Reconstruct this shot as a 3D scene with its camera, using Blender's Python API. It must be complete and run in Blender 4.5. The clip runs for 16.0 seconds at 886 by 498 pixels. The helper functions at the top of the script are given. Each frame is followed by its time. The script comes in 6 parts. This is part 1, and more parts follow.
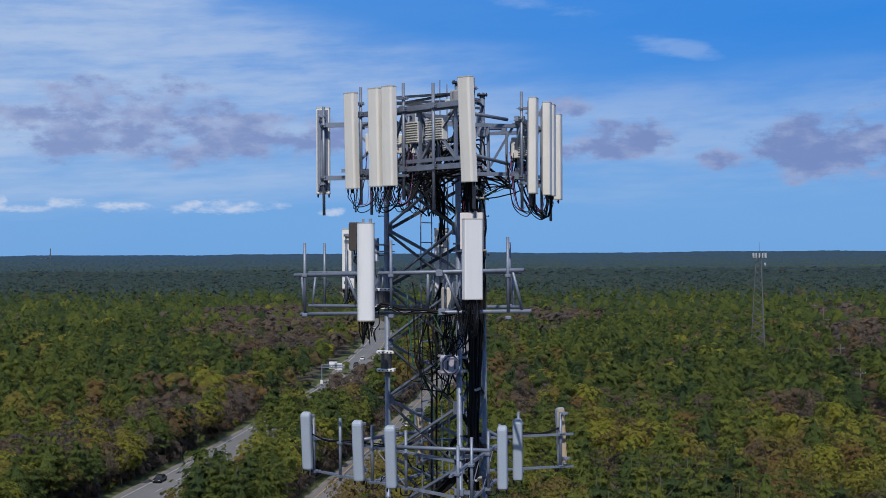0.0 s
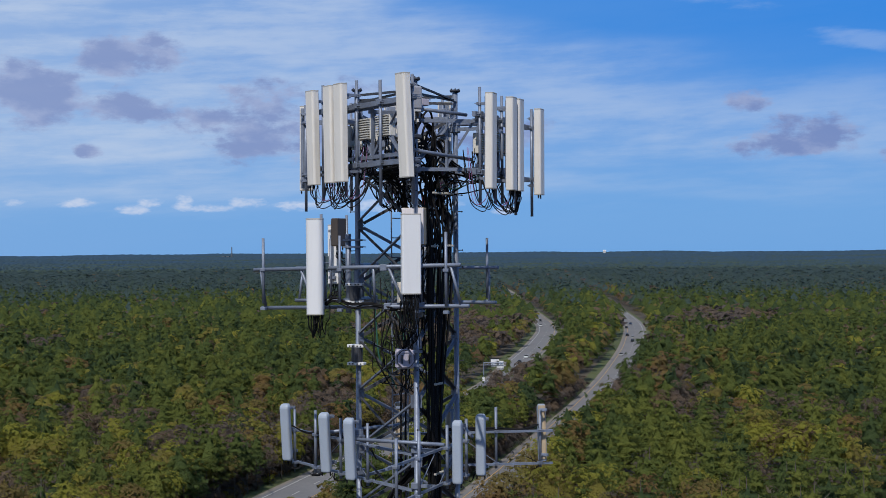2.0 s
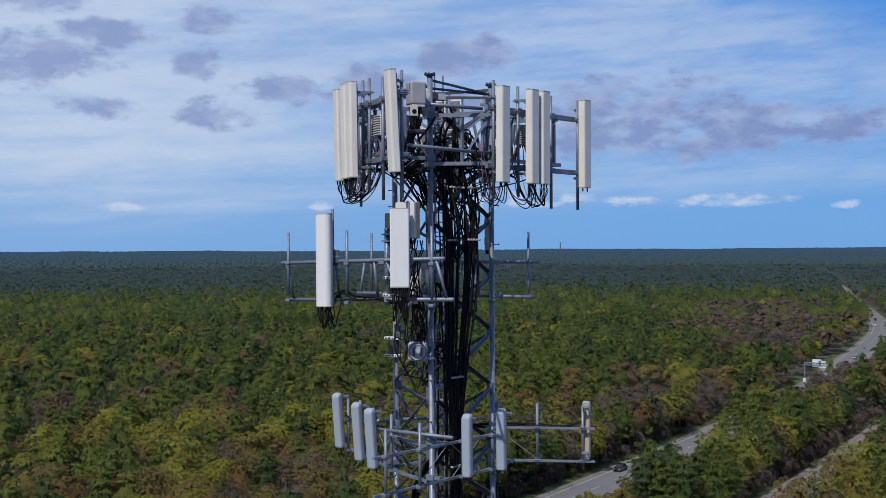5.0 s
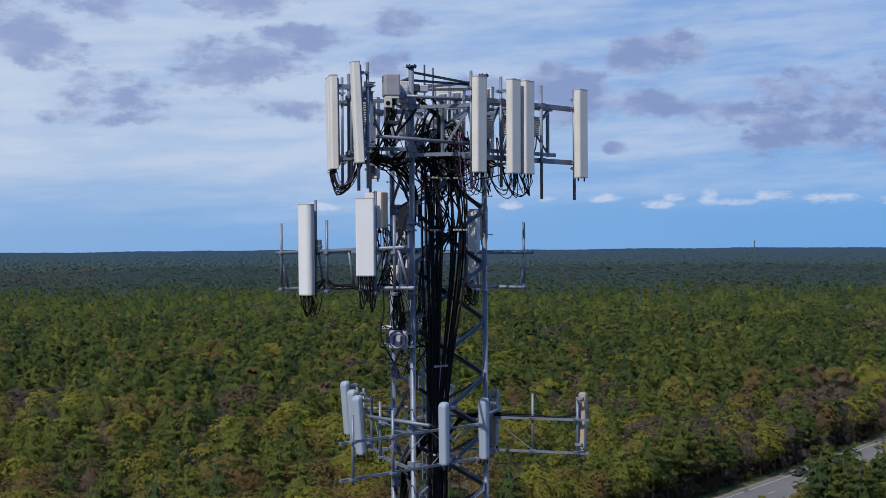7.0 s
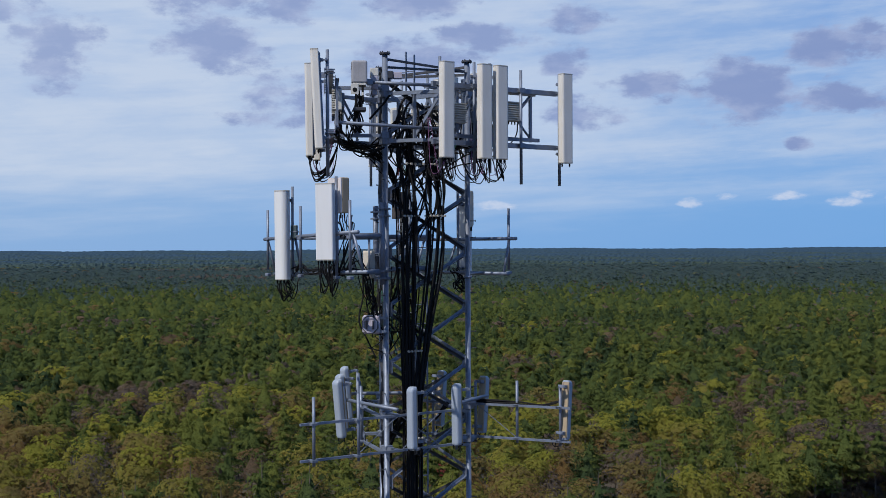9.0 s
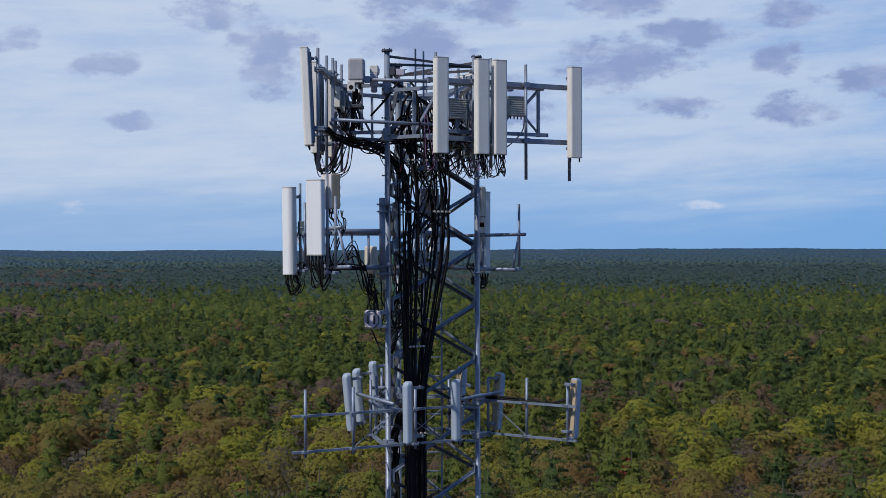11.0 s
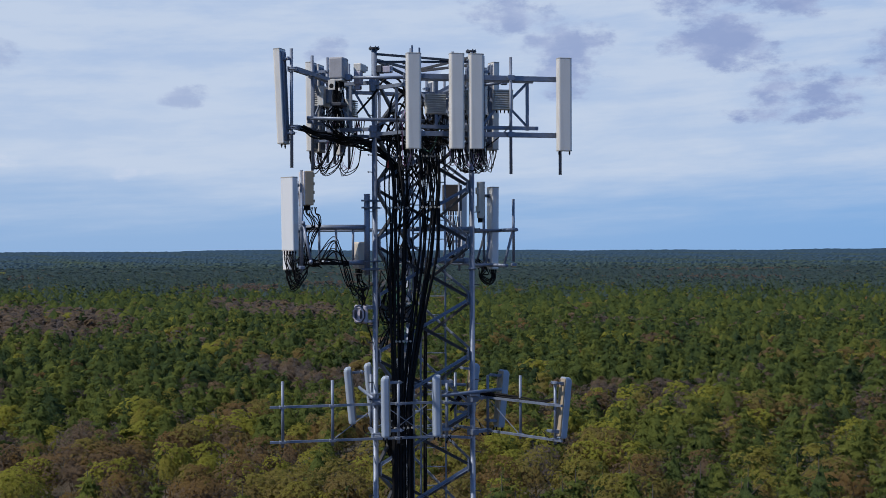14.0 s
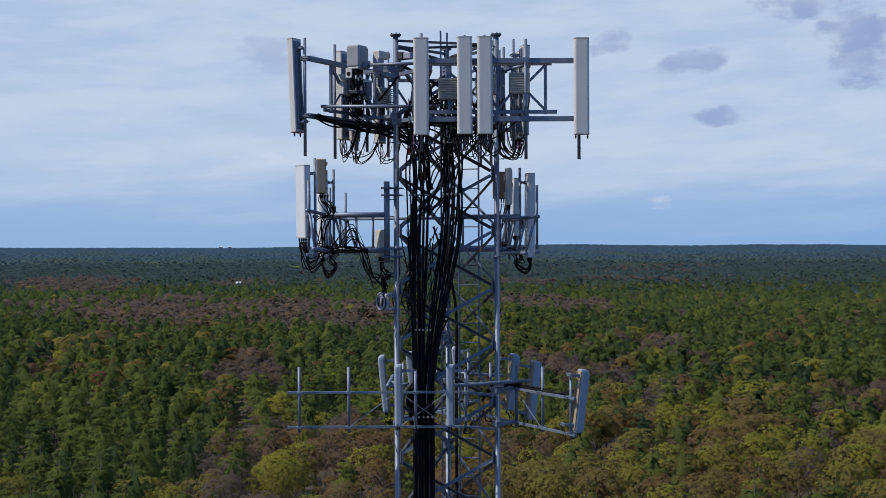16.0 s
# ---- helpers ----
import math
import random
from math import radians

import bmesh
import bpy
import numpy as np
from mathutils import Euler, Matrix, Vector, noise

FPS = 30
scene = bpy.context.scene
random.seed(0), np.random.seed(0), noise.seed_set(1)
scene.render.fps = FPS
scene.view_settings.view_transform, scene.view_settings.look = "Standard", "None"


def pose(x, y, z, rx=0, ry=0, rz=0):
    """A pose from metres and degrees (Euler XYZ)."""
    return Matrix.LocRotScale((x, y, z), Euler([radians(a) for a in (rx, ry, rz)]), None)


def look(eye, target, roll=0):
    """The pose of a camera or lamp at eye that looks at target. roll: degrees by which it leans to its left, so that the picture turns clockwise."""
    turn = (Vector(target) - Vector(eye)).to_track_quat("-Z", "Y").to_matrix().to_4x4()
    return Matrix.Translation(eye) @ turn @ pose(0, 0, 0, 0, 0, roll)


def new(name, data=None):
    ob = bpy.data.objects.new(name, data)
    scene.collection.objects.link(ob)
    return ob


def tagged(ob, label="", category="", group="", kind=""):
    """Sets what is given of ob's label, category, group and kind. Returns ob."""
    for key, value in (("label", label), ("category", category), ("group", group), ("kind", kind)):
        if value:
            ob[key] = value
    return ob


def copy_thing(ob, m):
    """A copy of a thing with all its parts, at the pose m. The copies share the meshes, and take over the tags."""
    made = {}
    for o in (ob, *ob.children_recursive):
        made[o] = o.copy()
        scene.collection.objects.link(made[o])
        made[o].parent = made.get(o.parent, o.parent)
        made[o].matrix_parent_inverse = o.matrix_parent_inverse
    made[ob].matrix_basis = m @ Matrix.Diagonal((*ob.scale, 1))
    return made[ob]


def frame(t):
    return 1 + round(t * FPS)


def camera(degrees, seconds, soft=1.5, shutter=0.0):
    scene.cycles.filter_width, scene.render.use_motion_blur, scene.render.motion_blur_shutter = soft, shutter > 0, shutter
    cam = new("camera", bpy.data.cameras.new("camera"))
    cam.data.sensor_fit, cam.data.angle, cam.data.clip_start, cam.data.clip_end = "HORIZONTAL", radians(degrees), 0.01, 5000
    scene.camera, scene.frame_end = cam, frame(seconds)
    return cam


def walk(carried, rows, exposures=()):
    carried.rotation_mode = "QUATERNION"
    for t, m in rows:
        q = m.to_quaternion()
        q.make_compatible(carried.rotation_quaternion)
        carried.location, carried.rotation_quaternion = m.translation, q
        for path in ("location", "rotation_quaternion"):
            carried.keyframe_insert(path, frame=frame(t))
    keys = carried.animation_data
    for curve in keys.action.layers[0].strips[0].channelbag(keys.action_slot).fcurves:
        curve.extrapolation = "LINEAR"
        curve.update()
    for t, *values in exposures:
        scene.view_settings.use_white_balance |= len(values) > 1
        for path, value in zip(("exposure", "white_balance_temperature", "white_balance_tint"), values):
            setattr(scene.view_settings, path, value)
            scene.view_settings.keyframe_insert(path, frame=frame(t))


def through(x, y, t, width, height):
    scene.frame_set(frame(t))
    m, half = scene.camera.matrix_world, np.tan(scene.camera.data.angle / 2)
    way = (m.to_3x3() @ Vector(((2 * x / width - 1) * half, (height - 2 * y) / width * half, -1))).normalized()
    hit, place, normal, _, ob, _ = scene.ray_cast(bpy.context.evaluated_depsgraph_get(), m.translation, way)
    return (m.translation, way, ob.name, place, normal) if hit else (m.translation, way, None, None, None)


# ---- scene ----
cam = camera(38.63, 16.0, soft=0.85)
PATH = [
    (0, (2.016, -24.864, 49.004), (1.8155, -22.8744, 49.0088), -0.37),
    (0.5, (2.953, -24.776, 48.99), (2.6838, -22.7938, 48.9948), -0.36),
    (1, (3.993, -24.636, 48.997), (3.6584, -22.6643, 49.0015), -0.41),
    (1.5, (5.066, -24.594, 48.977), (4.6636, -22.635, 48.9813), -0.36),
    (2, (6.076, -24.338, 48.917), (5.6064, -22.3934, 48.9209), -0.36),
    (2.5, (7.045, -24.032, 48.905), (6.487, -22.1116, 48.9074), -0.29),
    (3, (7.991, -23.652, 48.876), (7.3392, -21.7614, 48.877), -0.33),
    (3.5, (8.944, -23.313, 48.88), (8.2053, -21.4543, 48.8806), -0.37),
    (6, (13.475, -21.42, 48.788), (12.3962, -19.7366, 48.7874), -0.27),
    (6.5, (14.35, -20.878, 48.729), (13.2068, -19.237, 48.7288), -0.30),
    (7, (15.231, -20.33, 48.663), (14.0265, -18.7334, 48.6621), -0.34),
    (7.5, (16.05, -19.748, 48.591), (14.7915, -18.1938, 48.5905), -0.30),
    (8, (16.826, -19.15, 48.513), (15.5173, -17.6373, 48.5117), -0.31),
    (10.5, (20.261, -15.533, 48.298), (18.6873, -14.2986, 48.2971), -0.18),
    (11, (20.883, -14.756, 48.291), (19.2594, -13.5876, 48.2902), -0.19),
    (11.5, (21.418, -13.884, 48.289), (19.7479, -12.7833, 48.2884), -0.21),
    (12, (22.112, -13.053, 48.239), (20.3986, -12.022, 48.2385), -0.24),
    (12.5, (22.677, -12.18, 48.171), (20.9196, -11.2256, 48.1708), -0.27),
    (13, (23.024, -11.284, 48.099), (21.2362, -10.3875, 48.099), -0.25),
    (13.5, (23.463, -10.411, 48.146), (21.6456, -9.576, 48.1469), -0.30),
    (14, (23.844, -9.4, 48.186), (21.9948, -8.6382, 48.1864), -0.25),
    (14.5, (24.199, -8.28, 48.168), (22.3149, -7.6103, 48.169), -0.27),
    (15, (24.481, -7.092, 48.12), (22.5648, -6.5208, 48.1189), -0.30),
    (15.5, (24.788, -5.837, 48.049), (22.8433, -5.372, 48.0467), -0.27),
    (16, (24.931, -4.314, 48.023), (22.959, -3.9798, 48.0169), -0.26),
]
walk(cam, [(t, look(eye, target, roll)) for t, eye, target, roll in PATH])

# ---- sky, sun ----
SUN_YAW, SUN_UP = 183.0, 48.0
sun_dir = Vector((-math.sin(radians(SUN_YAW)) * math.cos(radians(SUN_UP)), math.cos(radians(SUN_YAW)) * math.cos(radians(SUN_UP)), math.sin(radians(SUN_UP))))
sun = new("sun", bpy.data.lights.new("sun", "SUN"))
sun.data.energy, sun.data.angle, sun.data.color = 4.0, radians(0.6), (1.0, 0.95, 0.87)
sun.matrix_world = look((0, 0, 120), Vector((0, 0, 120)) - sun_dir)
scene.view_settings.exposure = 0.0


class Nodes:
    """A small writer of node trees."""

    def __init__(self, tree):
        self.tree = tree
        tree.nodes.clear()

    def add(self, kind, **values):
        node = self.tree.nodes.new("ShaderNode" + kind)
        for key, value in values.items():
            self.put(node.inputs[key.replace("_", " ")], value)
        return node

    def put(self, socket, value):
        if isinstance(value, bpy.types.NodeSocket):
            self.tree.links.new(value, socket)
        else:
            socket.default_value = value

    def math(self, op, a, b=0.0, c=0.0, clamp=False):
        node = self.tree.nodes.new("ShaderNodeMath")
        node.operation, node.use_clamp = op, clamp
        for n, value in enumerate((a, b, c)):
            self.put(node.inputs[n], value)
        return node.outputs[0]

    def mix(self, fac, a, b, blend="MIX"):
        node = self.tree.nodes.new("ShaderNodeMix")
        node.data_type, node.blend_type = "RGBA", blend
        for n, value in ((0, fac), (6, a), (7, b)):
            self.put(node.inputs[n], value)
        return node.outputs[2]

    def ramp(self, fac, *stops):
        node = self.tree.nodes.new("ShaderNodeMapRange")
        node.interpolation_type = "SMOOTHSTEP"
        for n, value in enumerate((fac, *stops)):
            self.put(node.inputs[n], value)
        return node.outputs[0]

    def noise(self, vector, scale, detail=4.0, rough=0.55, lac=2.0):
        node = self.tree.nodes.new("ShaderNodeTexNoise")
        for key, value in (("Vector", vector), ("Scale", scale), ("Detail", detail), ("Roughness", rough), ("Lacunarity", lac)):
            self.put(node.inputs[key], value)
        return node.outputs[0]

    def combine(self, x, y, z=0.0):
        node = self.tree.nodes.new("ShaderNodeCombineXYZ")
        for n, value in enumerate((x, y, z)):
            self.put(node.inputs[n], value)
        return node.outputs[0]


# the clouds: yaw, height over the horizon, half width, half height, in degrees
CLOUDS = [(20.3, 5.8, 5.4, 1.4), (14.0, 5.1, 5.0, 0.85), (21.5, 6.9, 2.6, 0.8), (-2.0, 4.9, 2.8, 0.8), (-0.2, 6.6, 1.0, 0.45), (-11.5, 4.5, 3.6, 1.2), (-6.6, 4.1, 0.9, 0.4),
          (27.3, 8.7, 2.6, 0.8), (27.6, 6.5, 2.3, 0.7), (31.6, 6.9, 2.4, 1.1), (29.3, 4.5, 0.6, 0.25), (38.7, 10.2, 1.7, 0.5), (39.5, 8.4, 1.0, 0.6),
          (38.5, 6.0, 1.6, 0.6), (35.3, 7.2, 2.0, 0.6)]
CLOUDS_LEFT = [(43.0, 9.5, 1.9, 0.5), (46.4, 8.2, 3.0, 0.9), (46.0, 11.2, 2.4, 0.7), (51.7, 6.6, 3.2, 0.9), (55.0, 8.9, 2.0, 1.2), (44.0, 6.3, 1.7, 0.5),
               (54.0, 11.2, 4.6, 0.9), (61.9, 8.5, 1.8, 1.25), (64.8, 10.6, 2.1, 0.7), (69.4, 8.0, 1.3, 0.5), (73.0, 9.0, 0.9, 0.5), (68.0, 5.6, 1.0, 0.35), (88.0, 8.4, 1.5, 0.7), (79.0, 6.8, 1.2, 0.4)]
PUFFS = [(24.5, 2.0, 1.4, 0.20), (19.8, 2.05, 1.3, 0.26), (15.6, 2.08, 2.4, 0.30), (10.7, 1.85, 0.6, 0.20), (34.0, 1.95, 0.5, 0.22), (32.2, 2.2, 0.6, 0.18), (29.8, 2.2, 0.8, 0.22), (27.4, 1.9, 0.7, 0.22),
         (26.5, 2.25, 0.6, 0.24), (25.1, 2.3, 0.45, 0.26), (22.5, 2.25, 0.8, 0.22), (42.7, 1.9, 1.1, 0.24), (70.6, 1.9, 0.5, 0.4), (88.0, 3.9, 1.6, 0.4), (81.5, 3.4, 1.0, 0.35)]


def sky():
    world = bpy.data.worlds.new("sky")
    world.use_nodes = True
    scene.world = world
    n = Nodes(world.node_tree)
    air = n.add("TexSky")
    air.sky_type, air.sun_disc, air.sun_elevation, air.sun_rotation = "NISHITA", False, radians(SUN_UP), radians(-SUN_YAW)
    air.altitude, air.air_density, air.dust_density, air.ozone_density = 40.0, 1.0, 0.6, 3.0
    way = n.add("TexCoord").outputs["Generated"]
    sep = n.add("SeparateXYZ", Vector=way)
    x, y, z = sep.outputs
    yaw = n.math("MULTIPLY", n.math("ARCTAN2", n.math("MULTIPLY", x, -1.0), y), 57.2958)
    up = n.math("MULTIPLY", n.math("ARCSINE", z), 57.2958)
    # the clear sky: a blue haze low down, deeper blue high up and away from the sun
    away = n.ramp(yaw, -14.0, 42.0, 1.0, 0.0)
    low = n.mix(n.ramp(yaw, 10.0, 90.0, 0.0, 1.0), (1.40, 3.65, 7.5, 1.0), (2.7, 4.45, 7.3, 1.0))
    high = n.mix(away, (1.0, 2.95, 6.9, 1.0), (0.20, 2.25, 7.3, 1.0))
    blue = n.mix(n.ramp(up, 1.0, 10.5, 0.0, 1.0), low, high)
    clear = n.mix(n.ramp(up, 12.0, 40.0, 0.95, 0.25), air.outputs[0], blue)
    # thin high veil in long streaks: low over the right, filling the sky to the left
    tilt = n.math("MULTIPLY_ADD", yaw, 0.045, up)
    wide = n.noise(n.combine(n.math("MULTIPLY", yaw, 0.045), n.math("MULTIPLY", tilt, 0.22), 0.4), 1.0, 5.0, 0.5)
    fine = n.noise(n.combine(n.math("MULTIPLY", yaw, 0.085), n.math("MULTIPLY", tilt, 0.70), 3.0), 1.0, 9.0, 0.58)
    wisp = n.noise(n.combine(n.math("MULTIPLY", yaw, 0.30), n.math("MULTIPLY", tilt, 1.2), 5.0), 1.0, 8.0, 0.6)
    side = n.ramp(yaw, -16.0, 66.0, 0.0, 1.0)
    brim = n.math("MULTIPLY_ADD", n.math("SUBTRACT", wide, 0.5), 5.0, up)
    brim = n.math("SUBTRACT", brim, n.ramp(yaw, -2.0, 32.0, 7.4, 14.5))
    cap = n.math("MAXIMUM", n.ramp(brim, -1.3, 1.3, 1.0, 0.06), n.ramp(up, 16.0, 30.0, 0.0, 0.6))
    foot = n.ramp(n.math("MULTIPLY_ADD", n.math("SUBTRACT", fine, 0.5), 4.0, n.math("MULTIPLY_ADD", side, 1.2, up)), 1.6, 5.4, 0.04, 1.0)
    streak = n.math("ADD", n.math("MULTIPLY", fine, 0.62), n.math("MULTIPLY", wisp, 0.38))
    streak = n.ramp(streak, 0.36, 0.62, n.ramp(yaw, 10.0, 62.0, 0.35, 0.80), 1.10)
    veil = n.math("MULTIPLY", n.math("MULTIPLY", n.ramp(yaw, -16.0, 58.0, 0.44, 0.85), streak), n.math("MULTIPLY", cap, foot))
    veil = n.math("MINIMUM", veil, 0.92)
    color = n.mix(veil, clear, n.mix(side, (4.5, 5.7, 7.8, 1.0), (5.6, 6.5, 8.0, 1.0)))
    # small grey cumulus, seen from their shaded side
    ragged = n.noise(n.combine(n.math("MULTIPLY", yaw, 0.42), n.math("MULTIPLY", up, 0.80), 7.3), 1.0, 9.0, 0.62)
    field = None
    for c_yaw, c_up, wide_by, high_by in CLOUDS + CLOUDS_LEFT:
        a = n.math("DIVIDE", n.math("SUBTRACT", yaw, c_yaw), wide_by * 1.15)
        b = n.math("DIVIDE", n.math("SUBTRACT", up, c_up), high_by * 1.35)
        spot = n.math("SUBTRACT", 1.0, n.math("ADD", n.math("MULTIPLY", a, a), n.math("MULTIPLY", b, b)))
        field = spot if field is None else n.math("SMOOTH_MAX", field, spot, 0.3)
    rest = n.noise(n.combine(n.math("MULTIPLY", yaw, 0.10), n.math("MULTIPLY", up, 0.22), 2.2), 1.0, 4.0, 0.5)
    rest = n.math("MULTIPLY", n.math("SUBTRACT", rest, 0.60), n.ramp(up, 12.0, 15.0, 0.0, 9.0))
    field = n.math("MAXIMUM", n.math("MAXIMUM", field, -1.5), n.math("SUBTRACT", rest, n.ramp(up, 10.0, 13.0, 3.0, 0.0)))
    body = n.math("MULTIPLY_ADD", n.math("SUBTRACT", ragged, 0.51), 5.6, n.math("MULTIPLY", field, 1.15))
    grey = n.math("MULTIPLY", n.ramp(body, -0.18, 0.90, 0.0, 0.92), n.ramp(yaw, 50.0, 92.0, 1.0, 0.45))
    shade = n.noise(n.combine(n.math("MULTIPLY", yaw, 0.5), n.math("MULTIPLY", up, 1.1), 9.1), 1.0, 6.0, 0.55)
    dark = n.mix(side, (1.75, 2.5, 5.1, 1.0), (2.7, 3.5, 5.9, 1.0))
    tone = n.mix(n.ramp(n.math("MULTIPLY_ADD", body, -0.10, shade), 0.32, 0.62, 0.0, 1.0), dark, n.mix(0.45, dark, (4.8, 5.5, 7.5, 1.0)))
    color = n.mix(grey, color, tone)
    # a row of small white clouds far off, and two wisps high up
    row = n.noise(n.combine(n.math("MULTIPLY", yaw, 1.1), n.math("MULTIPLY", up, 2.6), 1.7), 1.0, 6.0, 0.6)
    puffs = None
    for c_yaw, c_up, wide_by, high_by in PUFFS:
        a = n.math("DIVIDE", n.math("SUBTRACT", yaw, c_yaw), wide_by)
        b = n.math("DIVIDE", n.math("SUBTRACT", up, c_up), high_by)
        spot = n.math("SUBTRACT", 1.0, n.math("ADD", n.math("MULTIPLY", a, a), n.math("MULTIPLY", b, b)))
        puffs = spot if puffs is None else n.math("MAXIMUM", puffs, spot)
    puff = n.math("MULTIPLY_ADD", n.math("SUBTRACT", row, 0.5), 5.0, n.math("MAXIMUM", puffs, -3.0))
    color = n.mix(n.math("MULTIPLY", n.ramp(puff, -0.3, 1.6, 0.0, 0.66), n.ramp(yaw, 40.0, 60.0, 1.0, 0.6)), color, (6.6, 7.1, 8.4, 1.0))
    slant = n.math("MULTIPLY_ADD", yaw, -0.22, up)
    for c_yaw, c_up, wide_by, high_by in ((-4.6, 9.0, 2.2, 0.42), (2.4, 11.3, 2.8, 0.45)):
        a = n.math("DIVIDE", n.math("SUBTRACT", yaw, c_yaw), wide_by)
        b = n.math("DIVIDE", n.math("SUBTRACT", slant, c_up - 0.22 * c_yaw), high_by)
        spot = n.math("SUBTRACT", 1.0, n.math("ADD", n.math("MULTIPLY", a, a), n.math("MULTIPLY", b, b)))
        spot = n.math("MULTIPLY_ADD", n.math("SUBTRACT", wisp, 0.5), 6.0, spot)
        color = n.mix(n.ramp(spot, -0.4, 1.8, 0.0, 0.24), color, (5.6, 6.6, 8.2, 1.0))
    back = n.add("Background", Color=color, Strength=0.10)
    n.add("OutputWorld", Surface=back.outputs[0])


sky()


# ---- materials ----
def surface(name, base, second=None, rough=0.5, metal=0.0, scale=6.0, amount=0.5, bump=0.0, grime=0.0, fine=40.0, spec=0.5, space="Object", stretch=(1, 1, 1), random_tint=0.0):
    """Paint, metal or plastic: two tones mixed by noise at two scales, dull streaks, fine relief."""
    m = bpy.data.materials.new(name)
    m.use_nodes = True
    n = Nodes(m.node_tree)
    pos = n.add("TexCoord").outputs[space]
    pos = n.add("Mapping", Vector=pos, Scale=stretch).outputs[0]
    second = second or [c * 0.8 for c in base]
    big, small = n.noise(pos, scale, 5.0), n.noise(pos, fine, 3.0)
    fac = n.math("MULTIPLY_ADD", n.math("SUBTRACT", n.math("MULTIPLY_ADD", small, 0.5, big), 0.75), amount * 3.0, 0.5, True)
    color = n.mix(fac, (*base, 1), (*second, 1))
    if grime:
        streak = n.noise(n.add("Mapping", Vector=pos, Scale=(9.0, 9.0, 0.7)).outputs[0], 1.0, 6.0, 0.6)
        color = n.mix(n.ramp(streak, 0.5, 0.75, 0.0, grime), color, (0.16, 0.145, 0.125, 1))
    if random_tint:
        info = n.add("ObjectInfo")
        color = n.mix(random_tint, color, n.mix(info.outputs["Random"], (0.25, 0.25, 0.25, 1), (1, 1, 1, 1)), "MULTIPLY")
    shader = n.add("BsdfPrincipled", Roughness=rough, Metallic=metal)
    n.put(shader.inputs["Base Color"], color)
    shader.inputs["Specular IOR Level"].default_value = spec
    n.put(shader.inputs["Roughness"], n.math("MULTIPLY_ADD", small, 0.25, rough - 0.12))
    if bump:
        b = n.add("Bump", Strength=bump, Distance=0.004, Height=small)
        n.put(shader.inputs["Normal"], b.outputs[0])
    n.add("OutputMaterial", Surface=shader.outputs[0])
    return m


GALV = surface("galvanised steel", (0.205, 0.24, 0.315), (0.11, 0.13, 0.175), 0.5, 0.35, 5.0, 0.45, 0.15, 0.25)
# weathered steel, dark enough to hold the shade of the inner braces
DARK_STEEL = surface("weathered and shaded steel", (0.062, 0.066, 0.08), (0.034, 0.036, 0.044), 0.55, 0.4, 6.0, 0.5, 0.2, 0.3)
WHITE = surface("white radome", (0.63, 0.61, 0.58), (0.54, 0.52, 0.485), 0.5, 0.0, 1.6, 0.5, 0.05, 0.18)
CLEAN_WHITE = surface("pale grey radome", (0.62, 0.63, 0.65), (0.56, 0.57, 0.59), 0.42, 0.0, 1.2, 0.4, 0.03, 0.08)
BLUE_GREY = surface("blue-grey radome", (0.295, 0.345, 0.42), (0.235, 0.275, 0.345), 0.45, 0.0, 1.8, 0.5, 0.05, 0.2)
CAP = surface("grey end cap", (0.36, 0.35, 0.33), (0.28, 0.27, 0.25), 0.6, 0.0, 9.0)
TAN = surface("tan plastic back", (0.36, 0.285, 0.19), (0.27, 0.21, 0.14), 0.6, 0.0, 3.0, 0.5, 0.05, 0.3)
BEIGE = surface("beige enclosure", (0.58, 0.53, 0.46), (0.48, 0.44, 0.38), 0.55, 0.0, 3.0, 0.5, 0.05, 0.3)
SHROUD = surface("grey weathered shroud", (0.30, 0.30, 0.33), (0.23, 0.23, 0.25), 0.55, 0.0, 5.0, 0.5, 0.05, 0.3)
RRU = surface("light grey cast housing", (0.56, 0.55, 0.52), (0.44, 0.43, 0.41), 0.5, 0.0, 5.0, 0.5, 0.1, 0.3)
VIOLET = surface("violet-grey shroud", (0.36, 0.34, 0.40), (0.30, 0.28, 0.34), 0.45, 0.0, 3.0, 0.5, 0.05, 0.2)
TEAL = surface("dark teal plastic", (0.055, 0.085, 0.095), (0.035, 0.055, 0.062), 0.5, 0.0, 4.0)
MAUVE = surface("pale mauve-grey plastic", (0.60, 0.565, 0.575), (0.52, 0.485, 0.49), 0.5, 0.0, 2.5, 0.5, 0.05, 0.25)
BROWN = surface("dark brown enclosure", (0.056, 0.045, 0.04), (0.042, 0.034, 0.03), 0.5, 0.0, 3.0)
BLACK = surface("black cable jacket", (0.006, 0.006, 0.007), (0.011, 0.011, 0.012), 0.6, 0.0, 8.0, spec=0.12)
RED = surface("red tape", (0.45, 0.05, 0.04), None, 0.5, 0.0, 8.0)
GREEN_WIRE = surface("green earth wire", (0.016, 0.085, 0.06), None, 0.5, 0.0, 8.0)
PURPLE_WIRE = surface("purple wire", (0.22, 0.09, 0.22), None, 0.5, 0.0, 8.0)


# ---- mesh helpers ----
def part(name, bm, material, parent=None, label="", smooth=False):
    me = bpy.data.meshes.new(name)
    bm.to_mesh(me)
    bm.free()
    me.materials.append(material)
    if smooth:
        me.polygons.foreach_set("use_smooth", [True] * len(me.polygons))
    ob = new(name, me)
    ob.parent = parent
    return tagged(ob, label)


def share(name, me, parent, m=None, label=""):
    """One more object on a mesh that exists."""
    ob = new(name, me)
    ob.parent = parent
    if m is not None:
        ob.matrix_basis = m
    return tagged(ob, label)


